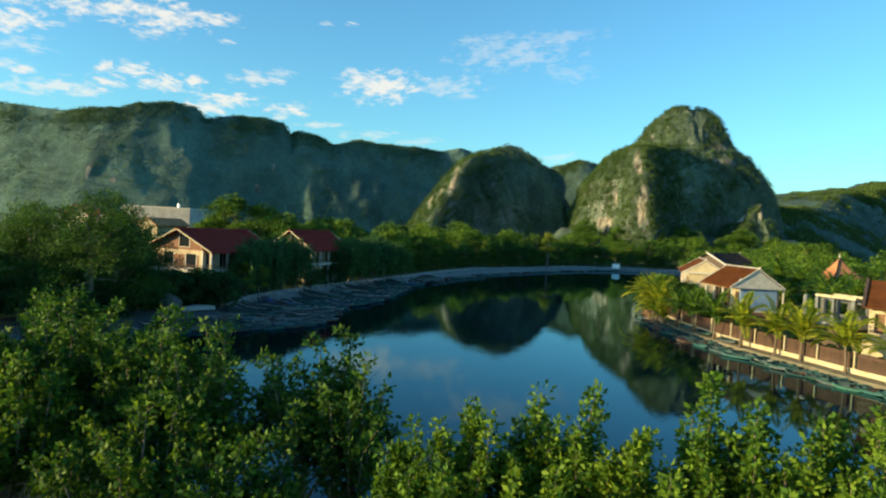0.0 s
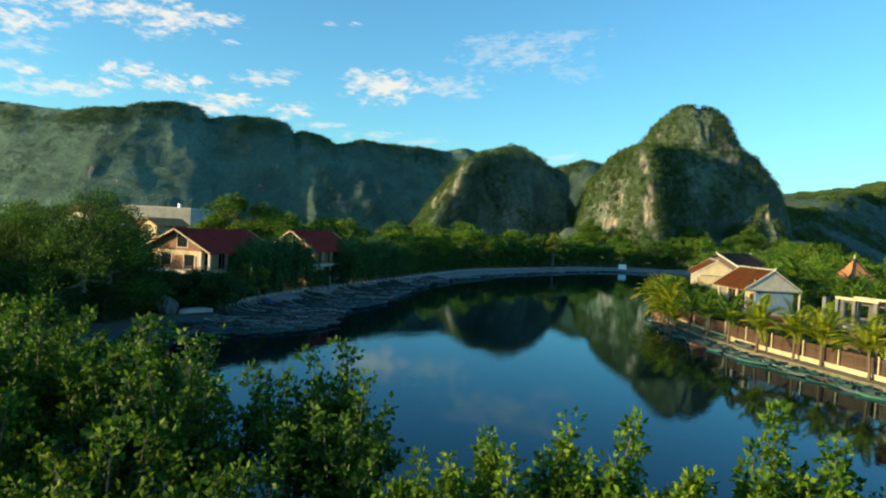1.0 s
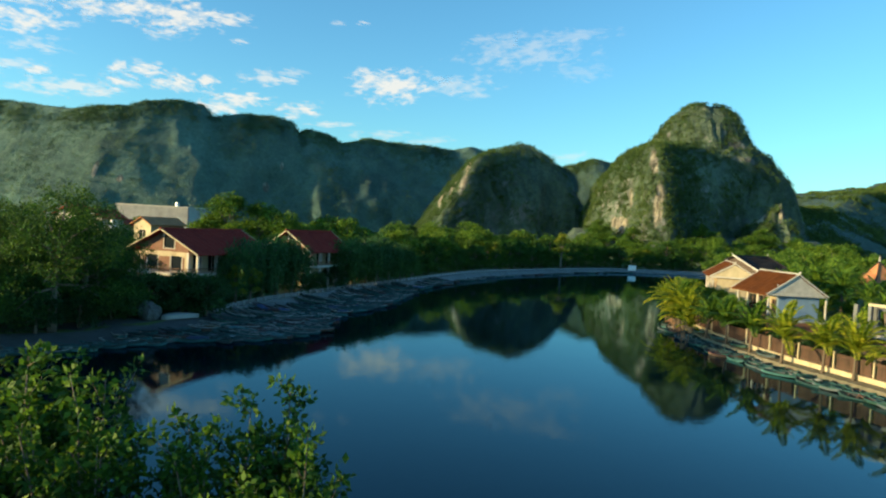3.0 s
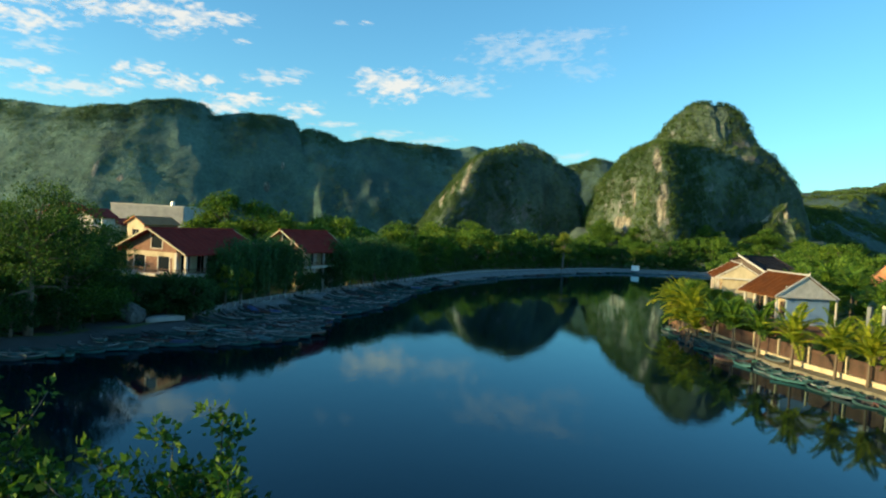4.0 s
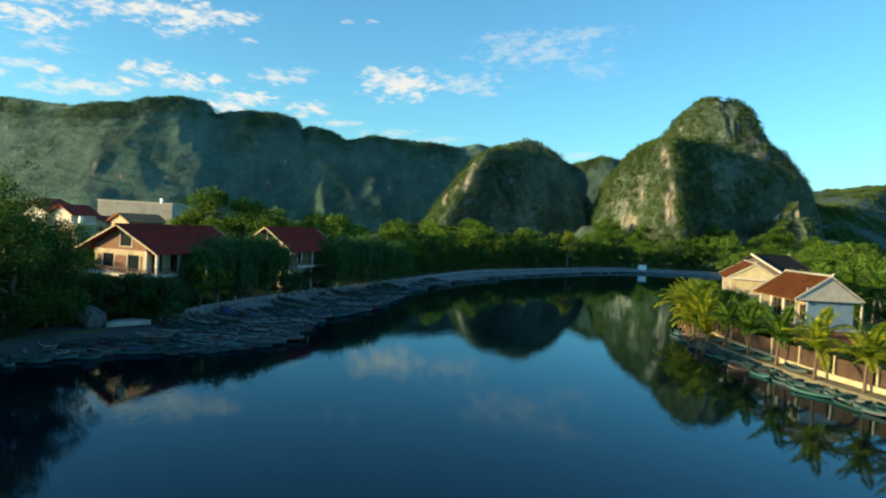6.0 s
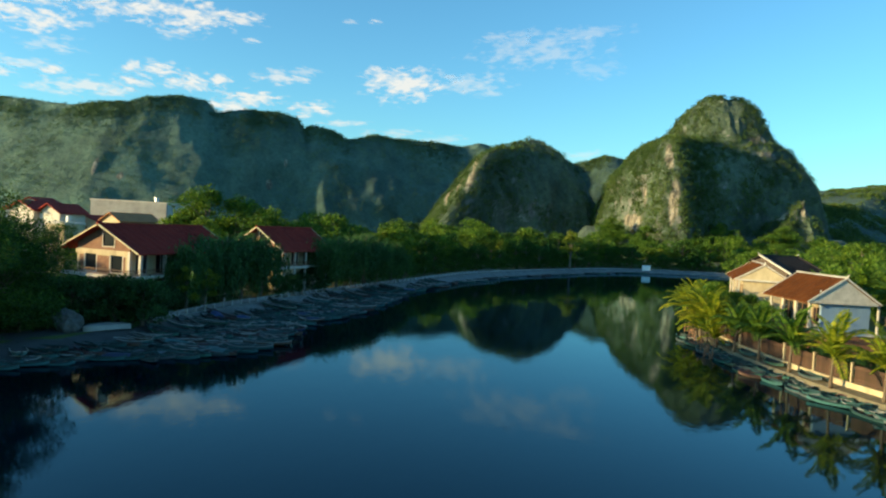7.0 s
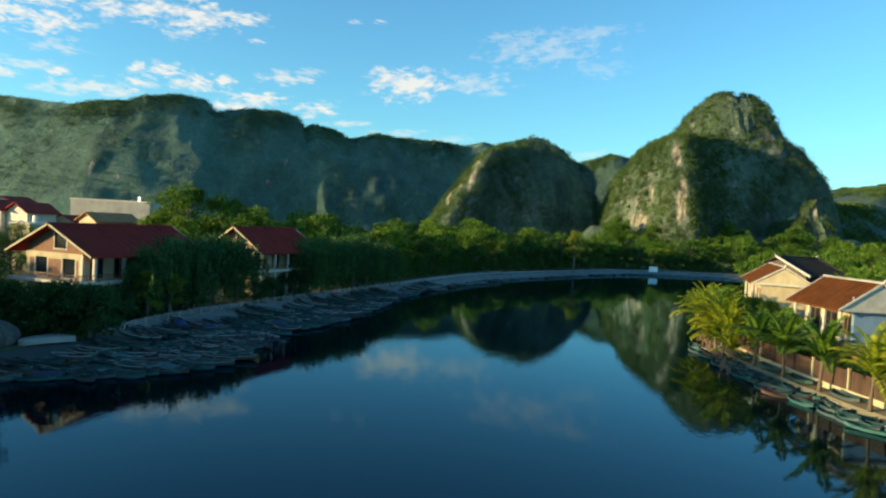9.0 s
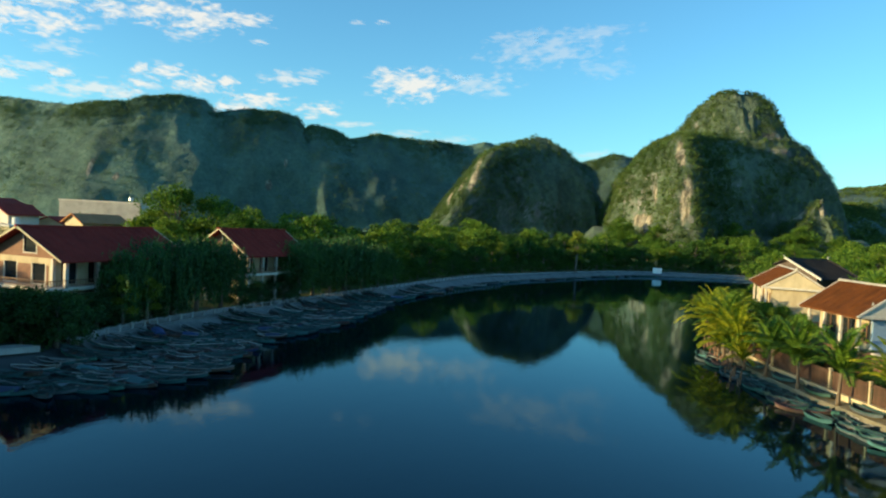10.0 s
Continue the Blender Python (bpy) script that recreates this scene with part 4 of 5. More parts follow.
white_post = mesh_of("post", Shape().box(-0.075, 0.075, -0.1, 0.12, 0.6, 2.8, 0.02).box(-0.1, 0.1, -0.12, 0.15, 2.8, 2.87, 0.02), PLASTER)
for k in range(len(c)):
    m = pose(c[k][0], c[k][1], 0, 0, 0, math.degrees(math.atan2(d[k][1], d[k][0])))
    if k % 23 == 0:
        part("post", white_post, None, slat_fence, at=m)
    elif k % 23 not in (1, 22) and k > 20:
        part("slat", slat_mesh, None, slat_fence, at=m)
    if k % 23 == 0 and k + 23 < len(c):
        for z in (1.5, 2.5):
            part("rail", Shape().beam((c[k][0], c[k][1], z), (c[k + 23][0], c[k + 23][1], z), 0.05, 0.08), FENCE_WOOD, slat_fence)


# ---- boats ----
def hull_shape(L=4.8, B=1.25, H=0.3):
    s, n = Shape(), 12
    rows = []
    for i in range(n + 1):
        t = 2 * i / n - 1
        w = B / 2 * (1 - abs(t) ** 2.6) ** 0.7 + 0.10
        lift = 0.16 * abs(t) ** 2.5
        rows.append([(t * L / 2, -w, H + lift), (t * L / 2, -w * 0.8, 0.06 + lift), (t * L / 2, w * 0.8, 0.06 + lift), (t * L / 2, w, H + lift),
                     (t * L / 2, w - 0.05, H + lift), (t * L / 2, w * 0.76, 0.12 + lift), (t * L / 2, -w * 0.76, 0.12 + lift), (t * L / 2, -w + 0.05, H + lift)])
    v = [p for r in rows for p in r]
    f = [(i * 8 + j, i * 8 + (j + 1) % 8, i * 8 + 8 + (j + 1) % 8, i * 8 + 8 + j) for i in range(n) for j in range(8)]
    return s.add(v, f + [tuple(range(8)), tuple(range(n * 8 + 7, n * 8 - 1, -1))])


def boat_paint(name, dark, light):
    return weathered(name, dark, light, 1.6, 0.7, 0.3, 0.02, 9, (0.5, 1, 1), 0.35)


TEAL, SLATE, NAVY = boat_paint("teal_paint", (0.016, 0.06, 0.066), (0.05, 0.175, 0.18)), boat_paint("slate_paint", (0.03, 0.042, 0.05), (0.11, 0.145, 0.16)), boat_paint("blue_paint", (0.015, 0.03, 0.09), (0.03, 0.07, 0.2))
GREENISH = boat_paint("green_paint", (0.018, 0.07, 0.055), (0.055, 0.195, 0.15))
RUST = boat_paint("worn_wood_paint", (0.06, 0.035, 0.025), (0.16, 0.10, 0.07))
BILGE = boat_paint("dark_inner_boards", (0.008, 0.012, 0.014), (0.03, 0.045, 0.045))
SEAT_MESH = mesh_of("seat", Shape().box(-0.13, 0.13, -0.5, 0.5, 0.2, 0.24), RUST)
DECK_MESH = mesh_of("deck", Shape().prism([(-2.34, -0.14), (-1.5, -0.46), (-1.5, 0.46), (-2.34, 0.14)], "z", 0.34, 0.37), SLATE)
RIM_MESHES = []
RIM_PAINT = boat_paint("pale_rim_paint", (0.14, 0.15, 0.15), (0.40, 0.40, 0.37))
for sgn in (-1, 1):
    pts = [(t * 2.4, sgn * (0.62 * (1 - abs(t) ** 2.6) ** 0.7 + 0.10), 0.32 + 0.16 * abs(t) ** 2.5) for t in np.linspace(-1, 1, 13)]
    RIM_MESHES.append(mesh_of("gunwale", Shape().tube(pts, [0.045] * 13, 4), RIM_PAINT))
RIMS = [RIM_MESHES]
for paint in (boat_paint("dark_teal_rim_paint", (0.012, 0.048, 0.05), (0.032, 0.115, 0.11)), boat_paint("maroon_rim_paint", (0.03, 0.014, 0.018), (0.10, 0.04, 0.045))):
    pair = [me.copy() for me in RIM_MESHES]
    for me in pair:
        me.materials[0] = paint
    RIMS.append(pair)
KINDS = []
for paint, words in ((TEAL, "teal"), (SLATE, "grey"), (NAVY, "blue"), (GREENISH, "green"), (RUST, "brown")):
    hull_mesh = mesh_of("hull", hull_shape(), paint, False)
    # inner sides and floor are darker than the outer paint
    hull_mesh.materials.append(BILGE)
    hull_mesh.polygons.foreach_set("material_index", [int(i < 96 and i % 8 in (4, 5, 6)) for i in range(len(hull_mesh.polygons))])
    KINDS.append((hull_mesh, words))
MAT_COVER = [mesh_of("cover", Shape().prism([(-0.64, 0.33), (-0.3, 0.48), (0.05, 0.53), (0.35, 0.46), (0.64, 0.33), (0.62, 0.3), (-0.62, 0.3)], "x", -1.1, 1.2), m) for m in (NAVY, TEAL)]


def boat(x, y, turn, kind, roll=0.0, z=0.0, group="", cover=-1, pale=True, pitch=0.0, size=1.0):
    hull, words = KINDS[kind]
    ob = thing("rowing_boat", pose(x, y, z - 0.08, roll, pitch, turn) @ Matrix.Diagonal((size, 0.5 + 0.5 * size, 1, 1)), "flat open %s rowing boat moored among others" % words, "boat", group)
    part("hull", hull, None, ob)
    for rim_mesh in RIMS[0 if pale else (2 if kind in (2, 4) else 1)]:
        part("gunwale", rim_mesh, None, ob)
    part("deck", DECK_MESH, None, ob)
    if cover >= 0:
        part("cover", MAT_COVER[cover], None, ob, "tarpaulin over the boat")
    else:
        for sx in (-0.8, 0.35, 1.4):
            part("seat", SEAT_MESH, None, ob, at=pose(sx, 0, 0))


rng = np.random.default_rng(11)
WATER_EDGE = [(60, -50), (64, -44), (67, -42), (70, -36), (72, -33), (76, -29.5), (82, -27.6), (95, -31), (106, -29.6), (111, -29), (129, -30.5), (147, -30.5), (166, -30)]
BANK_EDGE = [(56, -51), (65, -43.6), (71, -41.4), (77, -39.8), (83, -40.6), (92, -41.6), (105, -40.4), (116, -38.8), (130, -37), (147, -34.2), (168, -31.2)]
y = 64.5
while y < 166:
    x0, x1 = np.interp(y, *zip(*WATER_EDGE)), np.interp(y, *zip(*BANK_EDGE))
    x = x0 - 2.4 - rng.uniform(0, 1.4)
    while x > x1 + (-0.3 if y > 80 else -1.2):
        cover = int(rng.integers(0, 2)) if rng.uniform() < 0.05 else -1
        up = max(0.0, x1 + 2.2 - x)  # drawn up on the stone slope
        boat(x, y + rng.uniform(-0.3, 0.3), rng.normal(8, 24), int(rng.choice(5, p=[0.40, 0.18, 0.04, 0.21, 0.17])), rng.normal(0, 3), rng.uniform(0, 0.08) + (0.28 if y > 80 else 0.13) * up, "boats moored on the left bank", cover, rng.uniform() < 0.3, (min(9.0, 4.5 * up) if y > 80 else 1.0), rng.uniform(0.6, 0.95))
        x -= rng.uniform(2.3, 3.5)
    y += rng.uniform(0.8, 1.15)
c, d, n = along(LEFT_BANK[0:4], 1.5)
for k in range(4, len(c) - 1):
    for off in (0.6, 2.0):
        q = c[k] - n[k] * (off + rng.uniform(-0.4, 0.4))
        boat(q[0], q[1], math.degrees(math.atan2(d[k][1], d[k][0])) - 40 + rng.normal(0, 22), int(rng.choice([0, 1, 3, 0])), rng.normal(0, 3), 0.04 * (k % 3), "boats moored on the left bank", -1, rng.uniform() < 0.3, 1.0, rng.uniform(0.6, 0.85))
c, d, n = along(LEFT_BANK[10:17], 5.2)
for k in range(1, len(c) - 1):
    if rng.uniform() < 0.7:
        q = c[k] - n[k] * rng.uniform(1.2, 2.2)
        boat(q[0], q[1], math.degrees(math.atan2(d[k][1], d[k][0])) + rng.normal(0, 25), int(rng.choice([0, 1, 3, 4])), rng.normal(0, 2), 0.0, "boats moored on the far bank", -1, rng.uniform() < 0.4)
for k, (x, y, turn) in enumerate(((14.6, 99.2, 108), (16.1, 94.7, 109), (17.9, 89.6, 110), (13.3, 104.4, 105))):
    boat(x, y, turn, (0, 3, 1, 0)[k], 3 - 2 * k, 0.82, "boats moored below the garden wall", -1, False, 0.5, 0.66)
c, d, n = along(FENCE_LINE, 1.7)
for k in range(1, len(c) - 3):
    for row, off in enumerate((2.0, 2.9, 3.8)):
        if row == 2 and rng.uniform() < 0.45:
            continue
        q = c[k] + n[k] * (off + rng.uniform(-0.15, 0.15))
        boat(q[0], q[1], math.degrees(math.atan2(d[k][1], d[k][0])) + rng.normal(12, 15), int(rng.choice([0, 0, 3, 3, 1, 4])), rng.normal(0, 4), 0.03 * (k % 3), "boats moored below the garden wall", -1, rng.uniform() < 0.12, rng.normal(0, 1.5), rng.uniform(0.55, 0.85))


# ---- houses ----
def panel(s, x0, x1, z0, z1, y0, y1, holes=()):
    """A wall from x0 to x1 with real openings (x0, x1, z0, z1) through it, as one closed piece."""
    xs = sorted({x0, x1, *(v for h in holes for v in h[:2])})
    zs = sorted({z0, z1, *(v for h in holes for v in h[2:])})
    n, m = len(xs) - 1, len(zs) - 1

    def solid(i, j):
        if not (0 <= i < n and 0 <= j < m):
            return False
        return not any(h[0] <= xs[i] and xs[i + 1] <= h[1] and h[2] <= zs[j] and zs[j + 1] <= h[3] for h in holes)

    v = [(x, y, z) for y in (y0, y1) for z in zs for x in xs]
    k, w = (n + 1) * (m + 1), n + 1
    f = []
    for i in range(n):
        for j in range(m):
            if solid(i, j):
                a, b, c, d = j * w + i, j * w + i + 1, (j + 1) * w + i + 1, (j + 1) * w + i
                f += [(a, b, c, d), (d + k, c + k, b + k, a + k)]
                for p, q, there in ((a, b, solid(i, j - 1)), (b, c, solid(i + 1, j)), (c, d, solid(i, j + 1)), (d, a, solid(i - 1, j))):
                    if not there:
                        f.append((q, p, p + k, q + k))
    return s.add(v, f)


def turned(s, m):
    s.v = [tuple(m @ Vector(p)) for p in s.v]
    return s


def window_part(parent, x0, x1, z0, z1, y, frame_mat, side=None, mullions=1):
    """A window or glazed door in an opening: frame, panes and glazing bars. side: a pose that turns it onto another wall."""
    m = side if side is not None else Matrix.Identity(4)
    t = 0.12
    fr = Shape().box(x0 - t, x0 + 0.02, y - 0.06, y + 0.1, z0 - t, z1 + t).box(x1 - 0.02, x1 + t, y - 0.06, y + 0.1, z0 - t, z1 + t)
    fr.box(x0 + 0.02, x1 - 0.02, y - 0.06, y + 0.1, z1 - 0.02, z1 + t).box(x0 + 0.02, x1 - 0.02, y - 0.08, y + 0.1, z0 - t, z0 + 0.02)
    for k in range(mullions):
        xm = x0 + (x1 - x0) * (k + 1) / (mullions + 1)
        fr.box(xm - 0.035, xm + 0.035, y, y + 0.06, z0 + 0.02, z1 - 0.02)
    w = part("window", turned(fr, m), frame_mat, parent)
    part("pane", turned(Shape().box(x0 + 0.02, x1 - 0.02, y + 0.065, y + 0.08, z0 + 0.02, z1 - 0.02), m), GLASS, w)


def roof_parts(ob, w, zr, ze, L, mat, trim, thick=0.14, y0=0.0, ww=None):
    """Two tiled slopes with a ridge cap, verge boards and rows of raised cover tiles."""
    for sgn, wid in ((-1, ww or w), (1, w)):
        slope = Shape().prism([(0, zr), (sgn * wid, ze), (sgn * wid, ze - thick), (0, zr - thick)], "y", y0, L)
        sl = part("roof_slope", slope, mat, ob)
        ribs = Shape()
        k = y0 + 0.2
        while k < L - 0.1:
            ribs.beam((sgn * 0.1, k, zr - 0.1 * (zr - ze) / wid + 0.02), (sgn * (wid - 0.02), k, ze + 0.02), 0.10, 0.06)
            k += 0.31
        part("tiling", ribs, mat, sl, kind="stuff")
        for yy in (y0 - 0.03, L - 0.03):
            vb = Shape().beam((0, yy + 0.03, zr - 0.02), (sgn * (wid + 0.03), yy + 0.03, ze - 0.03), 0.08, 0.17)
            part("verge_board", vb, trim, ob)
    cap = Shape().tube([(0, y0 - 0.1, zr + 0.04), (0, L * 0.5, zr + 0.02), (0, L + 0.1, zr + 0.04)], [0.13, 0.12, 0.13], 8)
    part("ridge_cap", cap, CONCRETE if mat is not ROOF_RED else mat, ob)


def house_pose(x, y, th, z=0.0):
    return Matrix.Translation((x, y, z)) @ Euler((0, 0, -radians(th))).to_matrix().to_4x4()


def railing(ob, a, b, z, h, mat, gap=0.16):
    a, b = Vector(a), Vector(b)
    n = max(2, int((b - a).length / gap))
    s = Shape().beam((a.x, a.y, z + h), (b.x, b.y, z + h), 0.08, 0.07).beam((a.x, a.y, z + 0.1), (b.x, b.y, z + 0.1), 0.05, 0.05)
    r = part("railing", s, mat, ob)
    bal = mesh_of("baluster", Shape().box(-0.02, 0.02, -0.02, 0.02, 0.1, h), mat)
    for k in range(n + 1):
        q = a.lerp(b, k / n)
        part("baluster", bal, None, r, at=pose(q.x, q.y, z))


RIGHT_SIDE = Matrix(((0, -1, 0, 0), (1, 0, 0, 0), (0, 0, 1, 0), (0, 0, 0, 1)))  # x runs along the house, y into it from its river side


def villa(x, y, th, L, w, zr, ze, label, front, floor=6.2):
    """Two-storey plastered house with a red roof; its gable and a balcony face down the river."""
    ob = thing("house", house_pose(x, y, th), label, "house", "houses on the left bank")
    wl, wr, yf, yb = -w + 1.9, w - 2.1, 0.95, L - 0.7
    g = Shape()
    panel(g, wl, wr, 0.9, floor - 0.15, yf, yf + 0.25, [(wl + 0.8, wl + 2.6, 1.0, 3.6), (wr - 3.0, wr - 1.0, 1.0, 3.6)])
    panel(g, wl, wr, floor, ze + 0.1, yf, yf + 0.25, front)
    part("front_wall", g, PLASTER, ob)
    # brick infill between and beside the openings, a little proud of the plaster
    xs = [wl + 0.35] + [v for h in front for v in (h[0] - 0.14, h[1] + 0.14)] + [wr - 0.55]
    for a, b in zip(xs[0::2], xs[1::2]):
        if b - a > 0.25:
            part("brick_panel", Shape().box(a, b, yf - 0.03, yf, floor + 0.05, ze - 0.55), BRICK, ob)
    attic = Shape()
    k = (zr - ze) / w
    top = zr - 0.25
    attic.prism([(wl, ze + 0.1), (-0.2, ze + 0.1), (-0.2, top - 0.2 * k), (wl, zr - 0.2 + wl * k)], "y", yf, yf + 0.22)
    attic.prism([(1.5, ze + 0.1), (wr, ze + 0.1), (wr, zr - 0.2 - wr * k), (1.5, top - 1.5 * k)], "y", yf, yf + 0.22)
    attic.box(-0.2, 1.5, yf, yf + 0.22, ze + 0.1, ze + 0.5)
    part("attic_wall", attic, BRICK, ob)
    part("attic_pane", Shape().prism([(-0.2, ze + 0.5), (1.5, ze + 0.5), (1.5, top - 1.5 * k), (-0.2, top - 0.2 * k)], "y", yf + 0.08, yf + 0.11), GLASS, ob)
    fr = Shape().box(-0.26, -0.16, yf - 0.04, yf, ze + 0.4, top - 0.3).box(1.46, 1.56, yf - 0.04, yf, ze + 0.4, top - 1.5 * k).box(-0.16, 1.46, yf - 0.04, yf, ze + 0.42, ze + 0.52)
    part("attic_frame", fr, WHITE, ob)
    part("band", Shape().box(wl - 0.1, wr + 0.15, yf - 0.12, yf - 0.004, ze - 0.42, ze + 0.06), PLASTER, ob, "cream plaster band")
    for h in front:
        window_part(ob, *h, yf + 0.05, WHITE, mullions=0)
    # river side with a colonnade under the wide eave
    side = Shape()
    holes = [(yf + 0.9 + 2.9 * i, yf + 2.6 + 2.9 * i, floor + 0.05, floor + 2.2) for i in range(int((yb - yf - 2) / 2.9))]
    turn = Matrix.Translation((wr, 0, 0)) @ RIGHT_SIDE
    panel(side, yf + 0.25, yb, 0.9, ze + 0.2, 0, 0.25, holes)
    part("side_wall", turned(side, turn), PLASTER, ob)
    for h in holes:
        window_part(ob, *h, 0.1, WHITE, turn)
    part("back_wall", Shape().box(wl, wr, yb - 0.25, yb, 0.9, ze + 0.2).prism([(wl, ze + 0.2), (wr, ze + 0.2), (wr, zr - 0.2 - wr * k), (0, zr - 0.2), (wl, zr - 0.2 + wl * k)], "y", yb - 0.25, yb), PLASTER, ob)
    part("far_side_wall", Shape().box(wl, wl + 0.25, yf + 0.25, yb - 0.25, 0.9, ze + 0.2), PLASTER, ob)
    part("floor_slab", Shape().box(wl + 0.25, wr - 0.25, yf + 0.25, yb - 0.25, floor - 0.15, floor), CONCRETE, ob)
    part("balcony", Shape().box(wl - 0.6, w - 0.6, -0.75, yf, floor - 0.32, floor - 0.02, 0.03).box(wr, w - 0.6, yf, yb, floor - 0.32, floor - 0.02), WHITE, ob, "white balcony slab")
    railing(ob, (wl - 0.5, -0.65, 0), (w - 0.7, -0.65, 0), floor, 0.6, WOOD, 0.24)
    railing(ob, (w - 0.7, -0.65, 0), (w - 0.7, yb - 0.3, 0), floor, 0.6, WOOD, 0.3)
    col = mesh_of("column", Shape().box(-0.16, 0.16, -0.16, 0.16, 0.9, ze + 0.1, 0.02), WHITE)
    part("column", col, None, ob, at=pose(wr + 0.1, yf - 0.05, 0))
    for i in range(5):
        part("column", col, None, ob, at=pose(w - 0.95, yf + 0.4 + i * (yb - yf - 0.8) / 4, 0))
    roof_parts(ob, w, zr, ze, L, ROOF_RED, PLASTER)
    return ob


villa(-53.0, 86, 6, 16.4, 5.7, 10.25, 7.35, "two-storey cream house with red tiled roof and balcony", [(-2.7, -1.05, 5.05, 6.95), (0.95, 2.65, 5.05, 6.95)], 4.95)
villa(-48.1, 110.5, 10, 13, 4.8, 10.45, 7.25, "smaller two-storey house with red tiled roof among trees", [(-1.2, 0.3, 5.25, 6.65)], 5.05)


def bungalow(x, y, th, L, w, zr, ze, z0, label, gable, trim, gwall, holes, side_holes, wl, wr):
    """One-storey house on a raised base, brown tiled gable roof, long side to the river."""
    ob = thing("house", house_pose(x - 0.15, y, th, 0.38), label, "house", "houses on the right bank")
    yf, yb, k = 0.55, L - 0.5, (zr - ze) / w
    g = panel(Shape(), wl, wr, z0, ze - 0.12, yf, yf + 0.22, holes)
    part("front_wall", g, gwall, ob)
    tri = Shape().prism([(-w + 0.45, ze + 0.12), (w - 0.45, ze + 0.12), (0, zr - 0.2)], "y", 0.10, yf + 0.2)
    part("gable", tri, gable, ob)
    part("beam", Shape().box(-w + 0.3, w - 0.3, 0.02, yf + 0.24, ze - 0.12, ze + 0.12, 0.02), trim, ob)
    turn = Matrix.Translation((wl, 0, 0)) @ Matrix(((0, 1, 0, 0), (1, 0, 0, 0), (0, 0, 1, 0), (0, 0, 0, 1)))
    s = panel(Shape(), yf + 0.22, yb, z0, ze + 0.1, 0, 0.22, side_holes)
    part("side_wall", turned(s, turn), PLASTER, ob)
    for h in side_holes:
        window_part(ob, *h, 0.06, WOOD, turn)
    for h in holes:
        window_part(ob, *h, yf + 0.06, WHITE)
    part("far_side_wall", Shape().box(wr - 0.22, wr, yf + 0.22, yb, z0, ze + 0.1), PLASTER, ob)
    part("back_wall", Shape().box(wl + 0.22, wr - 0.22, yb - 0.22, yb, z0, ze + 0.1), PLASTER, ob)
    part("base", Shape().box(-w + 0.5, w - 0.5, 0.2, L - 0.2, 1.0, z0, 0.05), BRICK, ob, "brown rendered base")
    post = mesh_of("porch_post", Shape().box(-0.11, 0.11, -0.11, 0.11, z0, ze + 0.05, 0.02), WHITE)
    for i in range(4):
        part("porch_post", post, None, ob, at=pose(-w + 0.65, 0.7 + i * (L - 1.4) / 3, 0))
    roof_parts(ob, w, zr, ze, L, ROOF_BROWN, WHITE)
    fin = Shape().tube([(0, -0.1, zr), (0, -0.2, zr + 0.25), (0, -0.36, zr + 0.36)], [0.12, 0.09, 0.04], 6)
    part("finial", fin, WHITE, ob)
    return ob


d_house = bungalow(23.2, 99, -16.5, 8.5, 3.75, 8.9, 6.4, 3.5, "white and pale blue house with brown tiled roof", WHITE, WHITE, BLUE_WALL, [], [(1.0, 1.9, 4.2, 5.7), (2.9, 4.9, 3.6, 5.9), (5.5, 7.4, 3.6, 5.9)], -2.0, 3.0)
part("downpipe", Shape().tube([(-2.3, 0.35, 7.6), (-2.3, 0.35, 5.9)], [0.07, 0.07], 8), METAL, d_house)
for xx, yy in ((3.9, 0.6), (3.9, 3.2)):
    part("pergola_post", Shape().box(xx - 0.09, xx + 0.09, yy - 0.09, yy + 0.09, 1.2, 6.2, 0.02), WHITE, d_house)
part("pergola_beam", Shape().box(2.9, 4.05, 0.5, 0.7, 6.2, 6.36), WHITE, d_house)
part("pergola_beam", Shape().box(3.8, 4.0, 0.7, 3.4, 6.2, 6.36), WHITE, d_house)
part("terrace", Shape().box(-2.2, 3.6, -1.2, 0.2, 1.0, 3.35, 0.04), BRICK, d_house, "brown terrace wall")
part("terrace_coping", Shape().box(-2.3, 3.7, -1.3, 0.2, 3.36, 3.5, 0.03), WHITE, d_house)
bungalow(20.5, 122, 5, 15, 3.6, 9.0, 6.8, 3.2, "cream house with brown tiled roof behind palms", PLASTER, WHITE, PLASTER, [], [(1.2 + 2.3 * i, 2.3 + 2.3 * i, 4.0, 6.0) for i in range(5)], -2.4, 2.8)

# dark-roofed house further back, its slope towards the camera, white verges
dark = thing("house", house_pose(24.8, 148, -39.8, 0.5), "house with a dark tiled roof and white verges", "house", "houses on the right bank")
part("wall", Shape().prism([(-5.0, 0.7), (1.9, 0.7), (1.9, 8.5), (0, 9.2), (-5.0, 7.2)], "x", 0.5, 8.9), DARK_WOOD, dark)
for run, low in ((-6.0, 7.0), (2.2, 8.68)):
    sl = part("roof_slope", Shape().prism([(0, 9.65), (run, low), (run, low - 0.18), (0, 9.47)], "x", 0, 9.4), ROOF_DARK, dark)
    ribs = Shape()
    for k in range(30):
        ribs.beam((0.2 + 0.31 * k, run * 0.02, 9.63), (0.2 + 0.31 * k, run, low + 0.03), 0.10, 0.06)
    part("tiling", ribs, ROOF_DARK, sl, kind="stuff")
for xx, paint in ((-0.05, WHITE), (9.45, ROOF_DARK)):
    part("verge_board", Shape().beam((xx, 0, 9.74), (xx, -6.1, 7.0), 0.3, 0.26), paint, dark)
